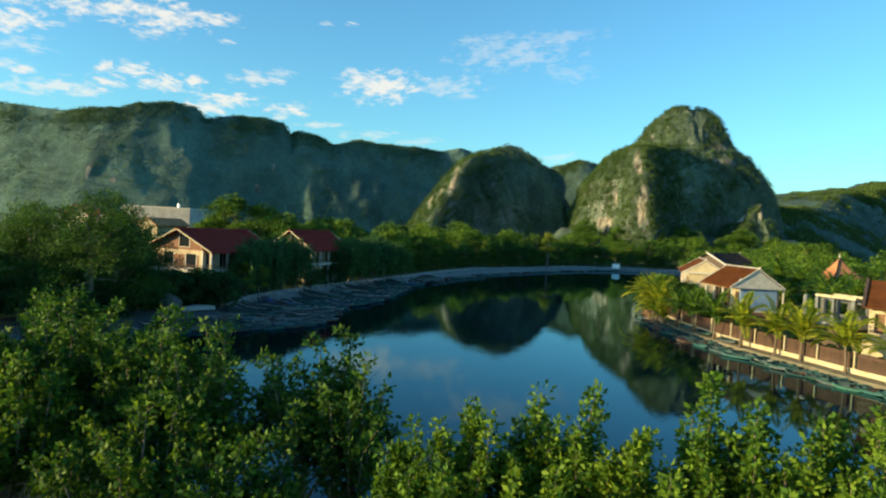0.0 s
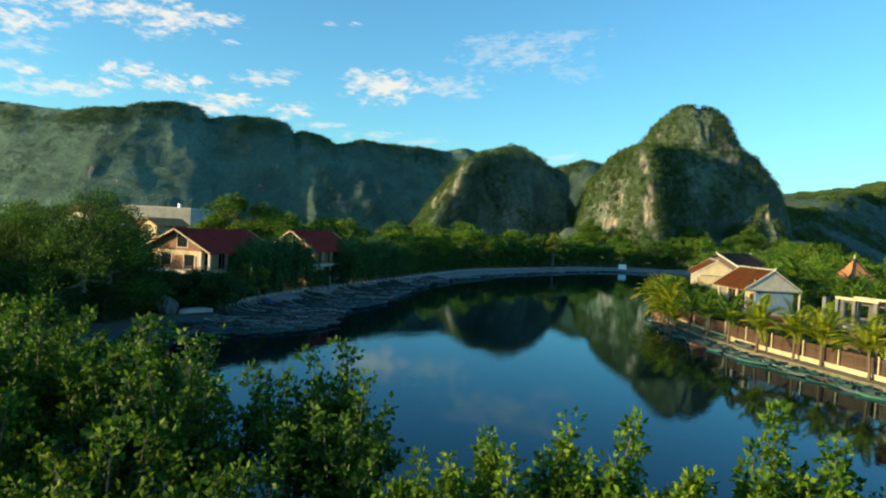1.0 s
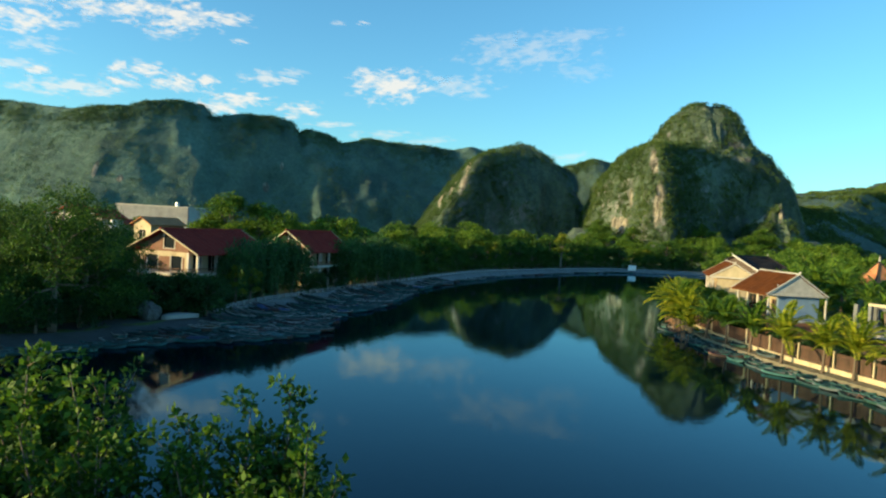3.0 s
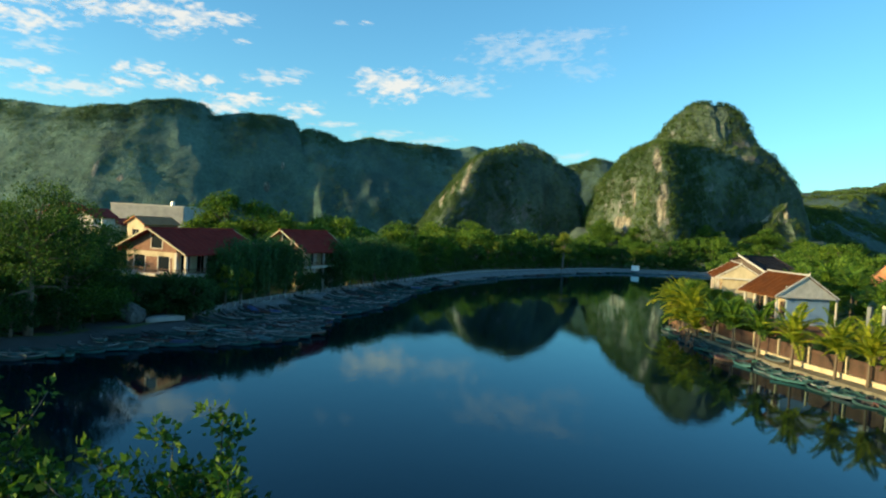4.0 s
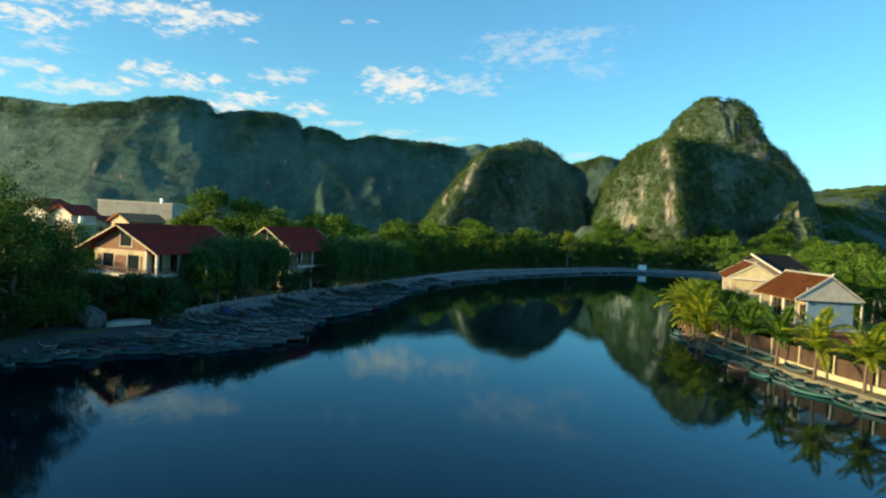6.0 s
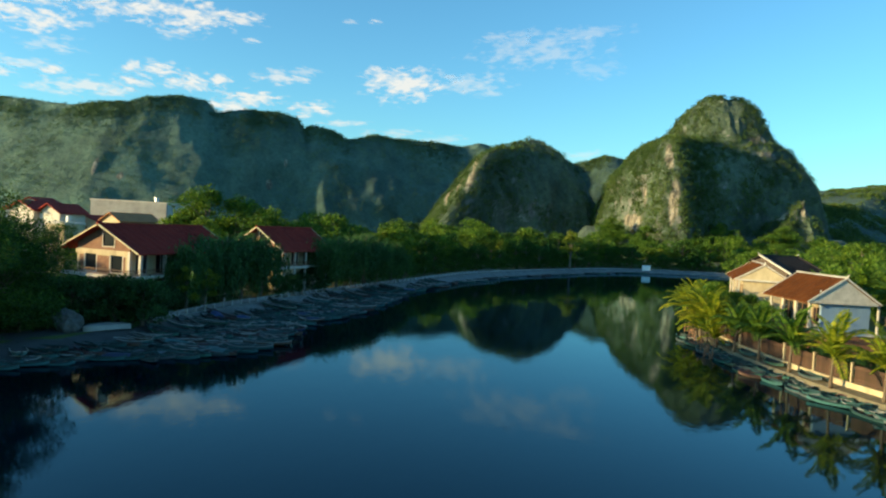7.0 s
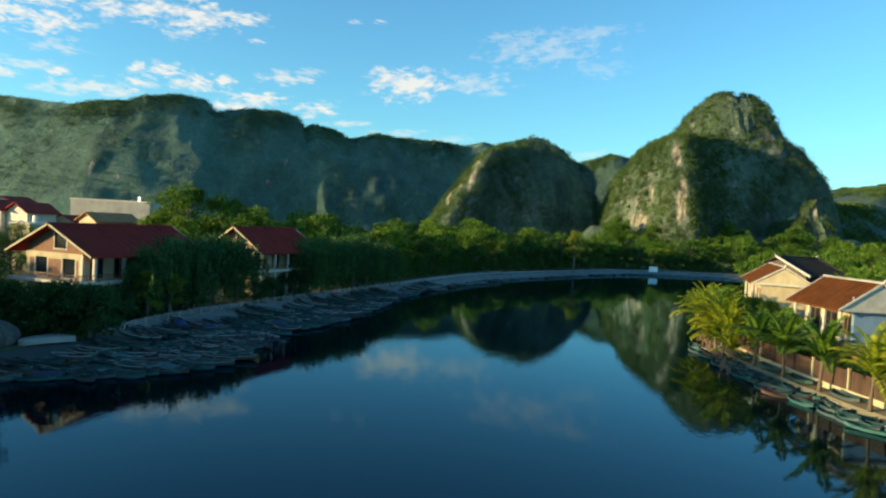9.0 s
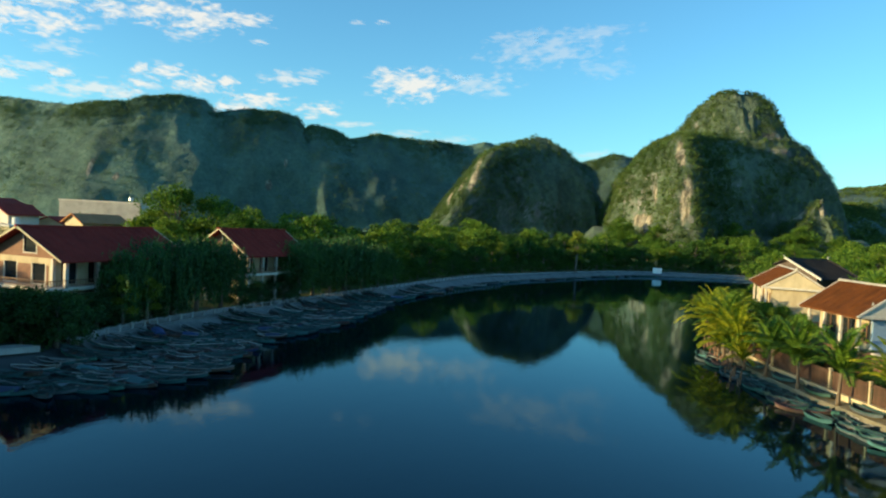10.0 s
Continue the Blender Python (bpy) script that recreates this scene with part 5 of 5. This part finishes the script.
part("ridge_cap", Shape().tube([(-0.1, 0, 9.7), (4.7, 0, 9.66), (9.5, 0, 9.7)], [0.14, 0.13, 0.14], 8), ROOF_DARK, dark)
for xx, way in ((-0.05, -1), (9.45, 1)):
    part("finial", Shape().tube([(xx, 0, 9.7), (xx + way * 0.2, 0, 10.0), (xx + way * 0.5, 0, 10.15)], [0.17, 0.11, 0.04], 6), WHITE, dark)

# open concrete terrace and the brown-roofed house beside it
terrace = thing("terrace", pose(25.1, 87.2, 0.45, 0, 0, -52), "unfinished pale concrete terrace with posts and beam", "terrace")
part("platform", Shape().box(-0.3, 6.2, -0.2, 3.6, 3.7, 4.05, 0.03), CONCRETE, terrace)
# one dark block fills the height below the platform
part("under_wall", Shape().box(0, 5.8, 0.4, 3.4, 0.4, 3.7), DARK_WOOD, terrace)
for xx, ww in ((0.15, 0.2), (1.55, 0.16), (3.4, 0.16), (5.6, 0.2)):
    part("post", Shape().box(xx - ww, xx + ww, -0.1, 0.3, 4.05, 6.75, 0.03), REVETMENT, terrace)
    part("post", Shape().box(xx - ww, xx + ww, 3.0, 3.4, 4.05, 6.75, 0.03), STONE, terrace)
part("beam", Shape().box(1.4, 5.9, -0.15, 0.35, 6.75, 7.0, 0.02), PLASTER, terrace)
part("beam", Shape().box(1.4, 5.9, 2.95, 3.45, 6.75, 7.0, 0.02), PLASTER, terrace)
tw = panel(Shape(), 0.3, 5.5, 4.05, 6.6, 3.1, 3.25, [(0.6, 1.2, 4.1, 6.1), (2.2, 3.0, 4.8, 6.1), (4.0, 5.0, 4.8, 6.1)])
part("back_wall", tw, STONE, terrace)
railing(terrace, (0.2, -0.05, 0), (5.6, -0.05, 0), 4.05, 0.8, REVETMENT)

brown = thing("house", house_pose(28.85, 81.0, 24, 0.5), "house with a large rust-brown tiled roof", "house", "houses on the right bank")
part("wall", panel(Shape(), 0.5, 9.5, 1.2, 6.4, 0.5, 6.5, [(1.0, 1.9, 3.6, 5.6), (3.2, 4.4, 3.6, 5.6), (6.0, 7.2, 3.6, 5.6)]), PLASTER, brown)
part("wall_back", Shape().box(0.6, 9.4, 0.9, 6.4, 1.2, 6.3), BRICK, brown)
part("roof_slope", Shape().prism([(-0.6, 6.3), (3.4, 8.9), (3.4, 8.72), (-0.6, 6.12)], "x", 0, 10.2), ROOF_BROWN, brown)
part("roof_slope", Shape().prism([(3.4, 8.9), (7.6, 6.3), (7.6, 6.12), (3.4, 8.72)], "x", 0, 10.2), ROOF_BROWN, brown)
part("verge_board", Shape().beam((0, -0.65, 6.3), (0, 3.4, 8.95), 0.3, 0.32), DARK_WOOD, brown)
part("verge_board", Shape().beam((0, 3.4, 8.95), (0, 7.65, 6.3), 0.3, 0.32), DARK_WOOD, brown)
part("terrace_wall", Shape().box(0.2, 9.8, -2.2, 0.3, 0.3, 3.4, 0.05), PLASTER, brown, "cream terrace wall")

pag = thing("pavilion", pose(44.4, 134.5, 0.9, 0, 0, 20), "pavilion with a steep orange tiled pyramid roof", "pavilion")
rf = Shape().add([(-3.4, -3.4, 6.2), (3.4, -3.4, 6.2), (3.4, 3.4, 6.2), (-3.4, 3.4, 6.2), (-1.3, -1.3, 7.9), (1.3, -1.3, 7.9), (1.3, 1.3, 7.9), (-1.3, 1.3, 7.9), (0, 0, 10.0)],
                 [(3, 2, 1, 0), (0, 1, 5, 4), (1, 2, 6, 5), (2, 3, 7, 6), (3, 0, 4, 7), (4, 5, 8), (5, 6, 8), (6, 7, 8), (7, 4, 8)])
part("roof", rf, ROOF_ORANGE, pag)
part("finial", Shape().tube([(0, 0, 9.9), (0, 0, 10.3), (0, 0, 10.9)], [0.16, 0.1, 0.03], 8), WHITE, pag)
for a, b in ((-1, -1), (1, -1), (1, 1), (-1, 1)):
    part("hip", Shape().beam((a * 3.4, b * 3.4, 6.25), (a * 1.3, b * 1.3, 7.95), 0.16, 0.16).beam((a * 1.3, b * 1.3, 7.95), (0, 0, 10.02), 0.16, 0.16), ROOF_DARK, pag)
    part("column", Shape().tube([(a * 2.6, b * 2.6, 0.2), (a * 2.6, b * 2.6, 6.3)], [0.18, 0.16], 10), WOOD, pag)

# buildings behind the trees on the left
def far_building(x, y, th, wx, wy, h, roof_h, wall, roof, label, windows=3):
    ob = thing("building", house_pose(x, y, th), label, "building", "buildings behind the left bank")
    storeys = max(1, int(h / 3.4))
    holes = [(-wx / 2 + wx * (i + 0.3) / windows, -wx / 2 + wx * (i + 0.7) / windows, 1.2 + h * (j + 0.3) / storeys, 1.2 + h * (j + 0.72) / storeys) for i in range(windows) for j in range(storeys)]
    part("wall", panel(Shape(), -wx / 2, wx / 2, 1.2, 1.2 + h, 0, 0.3, holes), wall, ob)
    for hh in holes:
        window_part(ob, *hh, 0.08, WHITE)
    part("wall_rest", Shape().box(-wx / 2, wx / 2, 0.31, wy, 1.2, 1.2 + h), wall, ob)
    if roof_h > 0:
        part("gable", Shape().prism([(-wx / 2, 1.2 + h), (wx / 2, 1.2 + h), (0, 1.1 + h + roof_h)], "y", 0, wy), wall, ob)
        for sgn in (-1, 1):
            part("roof_slope", Shape().prism([(0, 1.2 + h + roof_h), (sgn * (wx / 2 + 0.6), 1.15 + h), (sgn * (wx / 2 + 0.6), 1.0 + h), (0, 1.05 + h + roof_h)], "y", -0.6, wy + 0.5), roof, ob)
    else:
        part("parapet", Shape().box(-wx / 2 - 0.15, wx / 2 + 0.15, -0.15, wy + 0.15, 1.2 + h, 1.5 + h, 0.04), WHITE, ob)
        part("water_tank", Shape().tube([(wx * 0.2, wy / 2, 1.5 + h), (wx * 0.2, wy / 2, 2.5 + h)], [0.45, 0.45], 10), METAL, ob)


far_building(-101.6, 150, -12, 16.8, 12, 12.0, 0, CONCRETE, None, "large plain white flat-roofed building", 0)
far_building(-89.6, 131, 15, 5.0, 8, 8.3, 1.5, PLASTER, ROOF_ORANGE, "yellow house with a brown gable roof", 1)
far_building(-104, 127, -25, 8, 10, 9.6, 2.2, WHITE, ROOF_RED, "white house with a red roof")
far_building(-92.2, 114, 4, 5.2, 5, 9.6, 1.5, WHITE, ROOF_RED, "white gabled house with a red roof beyond the trees", 2)
far_building(-87.2, 114.4, 4, 4.2, 5, 9.4, 1.5, WHITE, ROOF_RED, "narrow white gabled house with a red roof", 2)
# a plain block takes the place of a sunlit balcony
far_building(-80.8, 109, 0, 3.4, 4, 7.8, 0, PLASTER, None, "low yellow block with a flat roof, in place of a balcony", 1)
far_building(-101.8, 138, 2, 6.4, 6, 7.7, 1.2, PLASTER, ROOF_RED, "low house with a red roof")
far_building(-66, 178, -10, 7, 7, 9.4, 1.0, WHITE, ROOF_DARK, "grey house seen above the trees")

sign = thing("sign_board", pose(12.0, 250.6, 0.5), "white sign board on posts at the water's edge", "sign")
part("board", Shape().box(-1.3, 1.3, -0.05, 0.05, 0.5, 2.2, 0.02), material("white_enamel", (0.85, 0.85, 0.83), 0.4)[0], sign)
for xx in (-0.9, 0.9):
    part("post", Shape().box(xx - 0.06, xx + 0.06, 0.06, 0.16, -1.5, 2.1), DARK_WOOD, sign)


# ---- palms ----
def frond(seed, rise, fall, length=3.1):
    """A feather leaf: the stem leaves the trunk at one slope and arches over, leaflets hang to both sides."""
    r = np.random.default_rng(seed)
    n = 23
    t = np.linspace(0, 1, n)
    slope = np.radians(rise - (rise + fall) * t ** 1.3)
    step = length / (n - 1)
    x, z = np.cumsum(np.cos(slope)) * step, np.cumsum(np.sin(slope)) * step
    p = np.stack([x - x[0], 0.07 * np.sin(2.5 * t + seed), z - z[0]], 1)
    out = Shape().tube([tuple(q) for q in p[::2]], [0.032 * (1 - 0.8 * a) + 0.006 for a in t[::2]], 5)
    for i in range(2, n):
        along_stem = (p[i] - p[i - 1]) / step
        up = np.array([-along_stem[2], 0, along_stem[0]])
        for k in (0.0, 0.5):
            q = p[i] * (1 - k) + p[i - 1] * k
            w = length * 0.2 * math.sin(math.pi * min(1, 0.15 + 0.78 * t[i])) ** 0.8 + 0.04
            for sgn in (-1, 1):
                w2 = w * r.uniform(0.8, 1.12)
                tip = q + along_stem * w2 * 0.7 + np.array([0, sgn * w2 * 0.75, 0]) + up * w2 * 0.12 - np.array([0, 0, w2 * r.uniform(0.1, 0.4)])
                m = q * 0.5 + tip * 0.5 + up * 0.06 * w2 + np.array([0, 0, 0.05])
                e = along_stem * 0.055
                out.add([q, m + e, tip, m - e], [(0, 1, 2, 3)])
    me = bpy.data.meshes.new("frond")
    me.from_pydata(out.v, [], out.f)
    me.materials.append(LEAF_PALM)
    return me


FRONDS = [frond(i, rise, fall) for i, (rise, fall) in enumerate(((86, -35), (70, 2), (52, 24), (30, 46)))]
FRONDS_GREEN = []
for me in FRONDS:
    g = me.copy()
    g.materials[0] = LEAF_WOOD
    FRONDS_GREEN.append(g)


def palm(x, y, z, height, size, seed, label, group, lean=(0, 0), fronds=None, count=13):
    r = np.random.default_rng(seed)
    fronds = fronds or FRONDS
    ob = thing("palm_tree", pose(x, y, z), label, "palm tree", group)
    pts = [(lean[0] * t * t, lean[1] * t * t, height * t) for t in (0, 0.2, 0.4, 0.6, 0.8, 1)]
    part("trunk", Shape().tube(pts, [0.2, 0.15, 0.13, 0.12, 0.11, 0.13], 8), PALM_BARK, ob, smooth=True)
    for k in range(count):
        tilt = r.uniform(-10, 10)
        m = Matrix.Translation((lean[0], lean[1], height)) @ Euler((0, radians(tilt), k * 2.4 + r.uniform(-0.2, 0.2))).to_matrix().to_4x4() @ Matrix.Scale(size * r.uniform(0.85, 1.1), 4)
        part("frond", fronds[min(3, int(4 * k / count))], None, ob, at=m)


# The first three take darker green fronds in place of the shade on them.
for i, (x, y, h, s) in enumerate(((13.6, 101.2, 2.4, 0.95), (15.2, 97.0, 2.3, 1.0), (16.8, 92.2, 2.5, 1.05), (18.7, 86.9, 2.6, 1.15), (21.4, 83.2, 2.5, 1.1), (23.2, 80.6, 2.6, 1.1), (25.7, 75.6, 2.6, 1.15), (28.3, 70.9, 2.6, 1.1))):
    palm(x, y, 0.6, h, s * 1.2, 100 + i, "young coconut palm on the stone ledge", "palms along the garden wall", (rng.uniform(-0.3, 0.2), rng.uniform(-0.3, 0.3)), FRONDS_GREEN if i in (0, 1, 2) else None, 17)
for i, (x, y, h) in enumerate(((12.4, 105, 4.2), (11.6, 108, 5.0), (12.6, 110.5, 5.6), (11.2, 113, 5.0), (12.9, 115, 5.8), (11.4, 118, 4.9), (13.2, 120, 5.6), (12.2, 123, 5.0), (13.4, 127, 5.2))):
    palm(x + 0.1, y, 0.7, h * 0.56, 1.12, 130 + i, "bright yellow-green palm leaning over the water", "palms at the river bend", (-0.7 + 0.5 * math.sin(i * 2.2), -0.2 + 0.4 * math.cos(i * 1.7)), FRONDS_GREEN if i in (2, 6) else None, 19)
for i, (x, y, h, s) in enumerate(((31, 108, 6.4, 1.3), (34.5, 103, 5.4, 1.25), (37.5, 110, 4.9, 1.25), (33.5, 97, 5.6, 1.2), (35, 118, 5.0, 1.2), (30.5, 93.5, 5.2, 1.1), (31.5, 101, 5.6, 1.2), (29, 112, 6.0, 1.25), (39, 118, 5.4, 1.25), (42, 124, 5.6, 1.3), (36.5, 126, 5.8, 1.2), (40, 105, 5.0, 1.2), (44.5, 115, 5.2, 1.25), (33, 113, 5.6, 1.2), (27.5, 118, 5.6, 1.1))):
    low = 0.78 if x - 0.12 * y > 17.8 and y < 126 else 0.95  # lower ones before the pavilion
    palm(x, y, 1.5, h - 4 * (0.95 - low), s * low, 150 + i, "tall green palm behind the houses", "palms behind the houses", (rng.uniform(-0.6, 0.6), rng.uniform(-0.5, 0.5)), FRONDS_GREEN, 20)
for i, (x, y, h) in enumerate(((29.6, 98, 2.6), (31.4, 95.4, 2.2), (33.4, 100, 3.0), (30.6, 104.5, 3.2), (35.5, 107, 3.0), (37.8, 101, 2.6), (29.0, 128, 4.6), (32.0, 131, 5.0), (35.5, 133, 5.2), (40, 130, 5.2))):
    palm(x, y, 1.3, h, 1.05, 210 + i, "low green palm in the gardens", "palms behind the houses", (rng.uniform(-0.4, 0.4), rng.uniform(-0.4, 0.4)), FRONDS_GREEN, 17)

for i, (x, y) in enumerate(((12.2, 103.4), (11.6, 106.4), (11.3, 109.4), (11.2, 112.2), (11.4, 115.4), (11.8, 118.6), (12.4, 121.8))):
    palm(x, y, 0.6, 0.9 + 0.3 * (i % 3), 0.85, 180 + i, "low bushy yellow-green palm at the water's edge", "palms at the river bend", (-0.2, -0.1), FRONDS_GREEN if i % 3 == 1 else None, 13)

# wooden piles along the bend
piles = thing("pile_row", pose(0, 0, 0), "row of old brown timber piles at the water's edge", "piles")
for i in range(26):
    t = i / 25
    px, py = 10.9 + 1.1 * math.sin(i * 2.1) * 0.35, 98.5 + 22 * t
    part("stake", Shape().tube([(px, py, -0.8), (px + 0.05 * math.sin(i), py, 0.7 + 0.5 * abs(math.sin(i * 1.3)))], [0.09, 0.07], 7), WOOD, piles)

# on the left bank: an old boat lying keel up, and a boulder
old = thing("upturned_boat", pose(-43.6, 77.0, 1.1, 180, 0, 62) @ Matrix.Translation((0, 0, -0.5)), "old whitish boat lying keel up on the bank", "boat")
part("hull", mesh_of("hull", hull_shape(4.2, 1.5, 0.5), CONCRETE), None, old)
rock = bmesh.new()
bmesh.ops.create_icosphere(rock, subdivisions=4, radius=1.15)
for v in rock.verts:
    v.co += v.co.normalized() * 0.35 * noise.fractal(v.co * 1.1, 1.0, 2.0, 5)
    v.co.z *= 0.95
boulder_mesh = bpy.data.meshes.new("boulder")
rock.to_mesh(boulder_mesh)
rock.free()
boulder_mesh.materials.append(STONE)
single("boulder", boulder_mesh, STONE, "rough grey boulder on the dark bank", "boulder", pose(-45.7, 74.6, 1.75), smooth=True)

# trees and shrubs of the right bank
for i, (x, y, s) in enumerate(((16.3, 102.2, 0.43), (33, 126, 0.5), (30, 134, 0.6), (34.5, 140, 0.78), (37, 134, 0.72), (37, 140, 0.8), (50, 121, 0.5), (50, 136, 0.8), (43, 148, 0.9), (34, 158, 0.8), (52, 150, 0.9), (28, 176, 0.8), (38, 172, 0.9), (50, 170, 0.95), (62, 160, 1.0), (60, 186, 1.0), (46, 192, 0.95), (36, 204, 0.85), (70, 205, 1.0), (55, 215, 0.9), (58, 116, 0.7), (60, 128, 0.9), (66, 142, 1.0), (78, 180, 1.0), (84, 160, 1.0), (88, 215, 1.0), (64, 228, 1.1), (72, 246, 1.2), (80, 262, 1.2), (66, 256, 1.1))):
    tree((BROAD[i % 3] if y < 135 else FAR_TREES[i % 5]), x, y, 1.2, s, i * 1.3, "leafy green tree among the houses", "trees on the right bank")
c, d, n = along(FENCE_LINE, 2.1)
for i in range(4, len(c)):
    q = c[i] - n[i] * rng.uniform(1.6, 3.4)
    tree(SHRUB[i % 2], q[0], q[1], 1.3, rng.uniform(0.35, 0.7) * (0.85 if q[1] > 88 else 0.6), i, "low dark green garden shrub", "shrubs in the gardens")
for i, (x, y, k) in enumerate(((17.2, 113.5, 0.42), (16.4, 117.5, 0.45), (15.9, 123, 0.45), (17.8, 108.5, 0.4), (15.6, 128, 0.5), (26.2, 91.5, 0.35), (28.8, 94, 0.4))):
    tree(BROAD[i % 3], x, y, 1.2, k, i * 2.1, "small leafy green tree beside a house", "trees on the right bank")
for i, (x, y, s) in enumerate(((-45.0, 79.4, 1.1), (-42.8, 80.6, 1.08), (-48.2, 74.9, 0.95), (-46.4, 81.2, 1.0), (-47.6, 77.2, 1.06), (-46.4, 83.4, 0.88), (-46.2, 86.4, 0.82), (-46.4, 89, 0.8), (-51, 76.5, 1.08), (-56, 75.5, 0.95), (-45.9, 91.5, 0.8), (-60, 80, 0.9), (-49.2, 82, 0.88), (-52, 80.5, 0.95), (-56, 80.5, 0.98), (-63, 84, 1.4), (-66, 80, 1.4), (-45.6, 98, 0.9), (-43.8, 109, 0.7), (-43.2, 112, 0.75), (-42.2, 117, 0.9), (-48.0, 71.8, 0.8), (-44.0, 82.6, 0.92), (-48.6, 63.0, 0.9), (-50.6, 65.2, 1.0), (-47.6, 67.0, 0.85), (-52.6, 60.4, 1.0), (-49.6, 69.2, 0.95), (-54.8, 58.6, 1.0), (-51.6, 72.6, 1.0))):
    tree(SHRUB[i % 2], x, y, 0.9, s * 1.1, i, "dense dark green shrub below the house", "shrubs on the left bank")
for i, (x, y, s) in enumerate(((-46.2, 90.4, 0.33), (-45.6, 93.0, 0.33))):
    tree(PALE[i % 2], x + 1.4, y, 1.0, s * 1.5, i, "small bright green tree beside the path", "shrubs on the left bank")


# ---- trees in front of the camera ----
def branch_tree(x, y, z, height, spread, limbs, leaf, per, seed, label, group, upright=0.5, low=0.25, rosette=0.26, leaves=None):
    """A bushy tree: trunk, limbs, twigs that turn up, and a rosette of broad leaves at each knot of a twig."""
    r = np.random.default_rng(seed)
    ob = thing("tree", pose(x, y, z), label, "tree", group)
    s, knots = Shape(), []
    s.tube([(0, 0, 0), (0.06, 0, height * 0.22), (0, 0.06, height * 0.45)], [0.17, 0.13, 0.08], 8)
    for k in range(limbs):
        a = 2.4 * k + r.uniform(-0.4, 0.4)
        rr = spread * math.sqrt((k + 0.5) / limbs) * r.uniform(0.85, 1.1)
        out = np.array([math.cos(a), math.sin(a), 0.0])
        base = np.array([0, 0, height * r.uniform(low * 0.6, 0.45)])
        top = out * rr + np.array([0, 0, height * (1 - 0.3 * (rr / spread) ** 2) * (r.uniform(0.72, 1.0) if k else 1.0)])
        mid = base * 0.4 + top * 0.6 + out * 0.22 * rr * (1 - upright) - np.array([0, 0, 0.08 * height])
        s.tube([base, mid, top], [0.06, 0.035, 0.012], 5)
        for j in range(7):
            t = 0.25 + 0.75 * (j + r.uniform(0, 1)) / 7
            b = (1 - t) ** 2 * base + 2 * t * (1 - t) * mid + t * t * top
            side = r.normal(size=3) * np.array([1, 1, 0.4])
            side = side / np.linalg.norm(side) * (1 - upright) + np.array([0, 0, upright + 0.15]) + out * 0.25 * (1 - upright)
            length = r.uniform(0.5, 1.25) * (0.6 + 0.12 * spread)
            e = b + side * length + np.array([0, 0, 0.12 * length])
            m = (b + e) / 2 - np.array([0, 0, 0.06])
            s.tube([b, m, e], [0.018, 0.013, 0.006], 4)
            for u in (0.3, 0.55, 0.8, 1.0):
                knots.append(b * (1 - u) + e * u + r.normal(0, 0.03, 3))
        for u in (0.88, 1.0):
            knots.append(mid * (1 - u) + top * u)
    knots = np.array(knots)
    part("stem", s, BARK, ob, smooth=True)
    part("leaves", clump_cloud(knots, rosette * r.uniform(0.5, 1.2, len(knots)), per, leaf, r, 0.62, 0.0, 0.9), leaves or LEAF_FRONT, ob)


for i, (x, y, h) in enumerate(((-3.3, 21.6, 5.8), (-1.9, 21.8, 6.6), (-0.4, 22.4, 6.7), (0.9, 22.5, 6.75), (2.1, 21.5, 6.7), (3.6, 21.7, 7.75), (4.5, 21.4, 7.3), (5.8, 21.2, 7.3), (6.8, 21.0, 7.4), (7.9, 21.4, 7.6), (9.6, 22.0, 7.8), (-2.2, 19.8, 5.6), (0.2, 19.6, 5.8), (2.5, 19.2, 6.0), (4.6, 19.0, 6.3), (6.6, 18.8, 6.4), (8.6, 19.0, 6.6))):
    branch_tree(x, y, 0.9, h + 0.35, 1.1, 15, 0.16, 24, 200 + i, "bushy green tree of upright leafy shoots", "trees on the near bank", 0.86, 0.3, 0.24, LEAF_SHOOT)
for i, (x, y, h, sp) in enumerate(((-22, 29.5, 7.5, 3.0), (-18.2, 27.0, 8.3, 2.8), (-14.6, 27.2, 7.9, 2.8), (-11.5, 26.4, 7.8, 2.8), (-8.6, 27.6, 7.3, 2.2), (-6.3, 26.2, 6.9, 1.5), (-7.7, 28.2, 7.5, 1.4), (-16.5, 23.0, 6.8, 2.8), (-11.8, 22.6, 6.2, 2.8), (-20.5, 23.5, 7.4, 2.8), (-8.2, 22.8, 5.4, 2.0), (-25, 27, 7.4, 3.0))):
    branch_tree(x, y, 0.9, h, sp, 22 if x < -10 else 12, 0.20, 17 if x < -12 else 11, 230 + i, "spreading green tree with pale branches by the water", "trees on the near bank", 0.45, 0.2, 0.27)
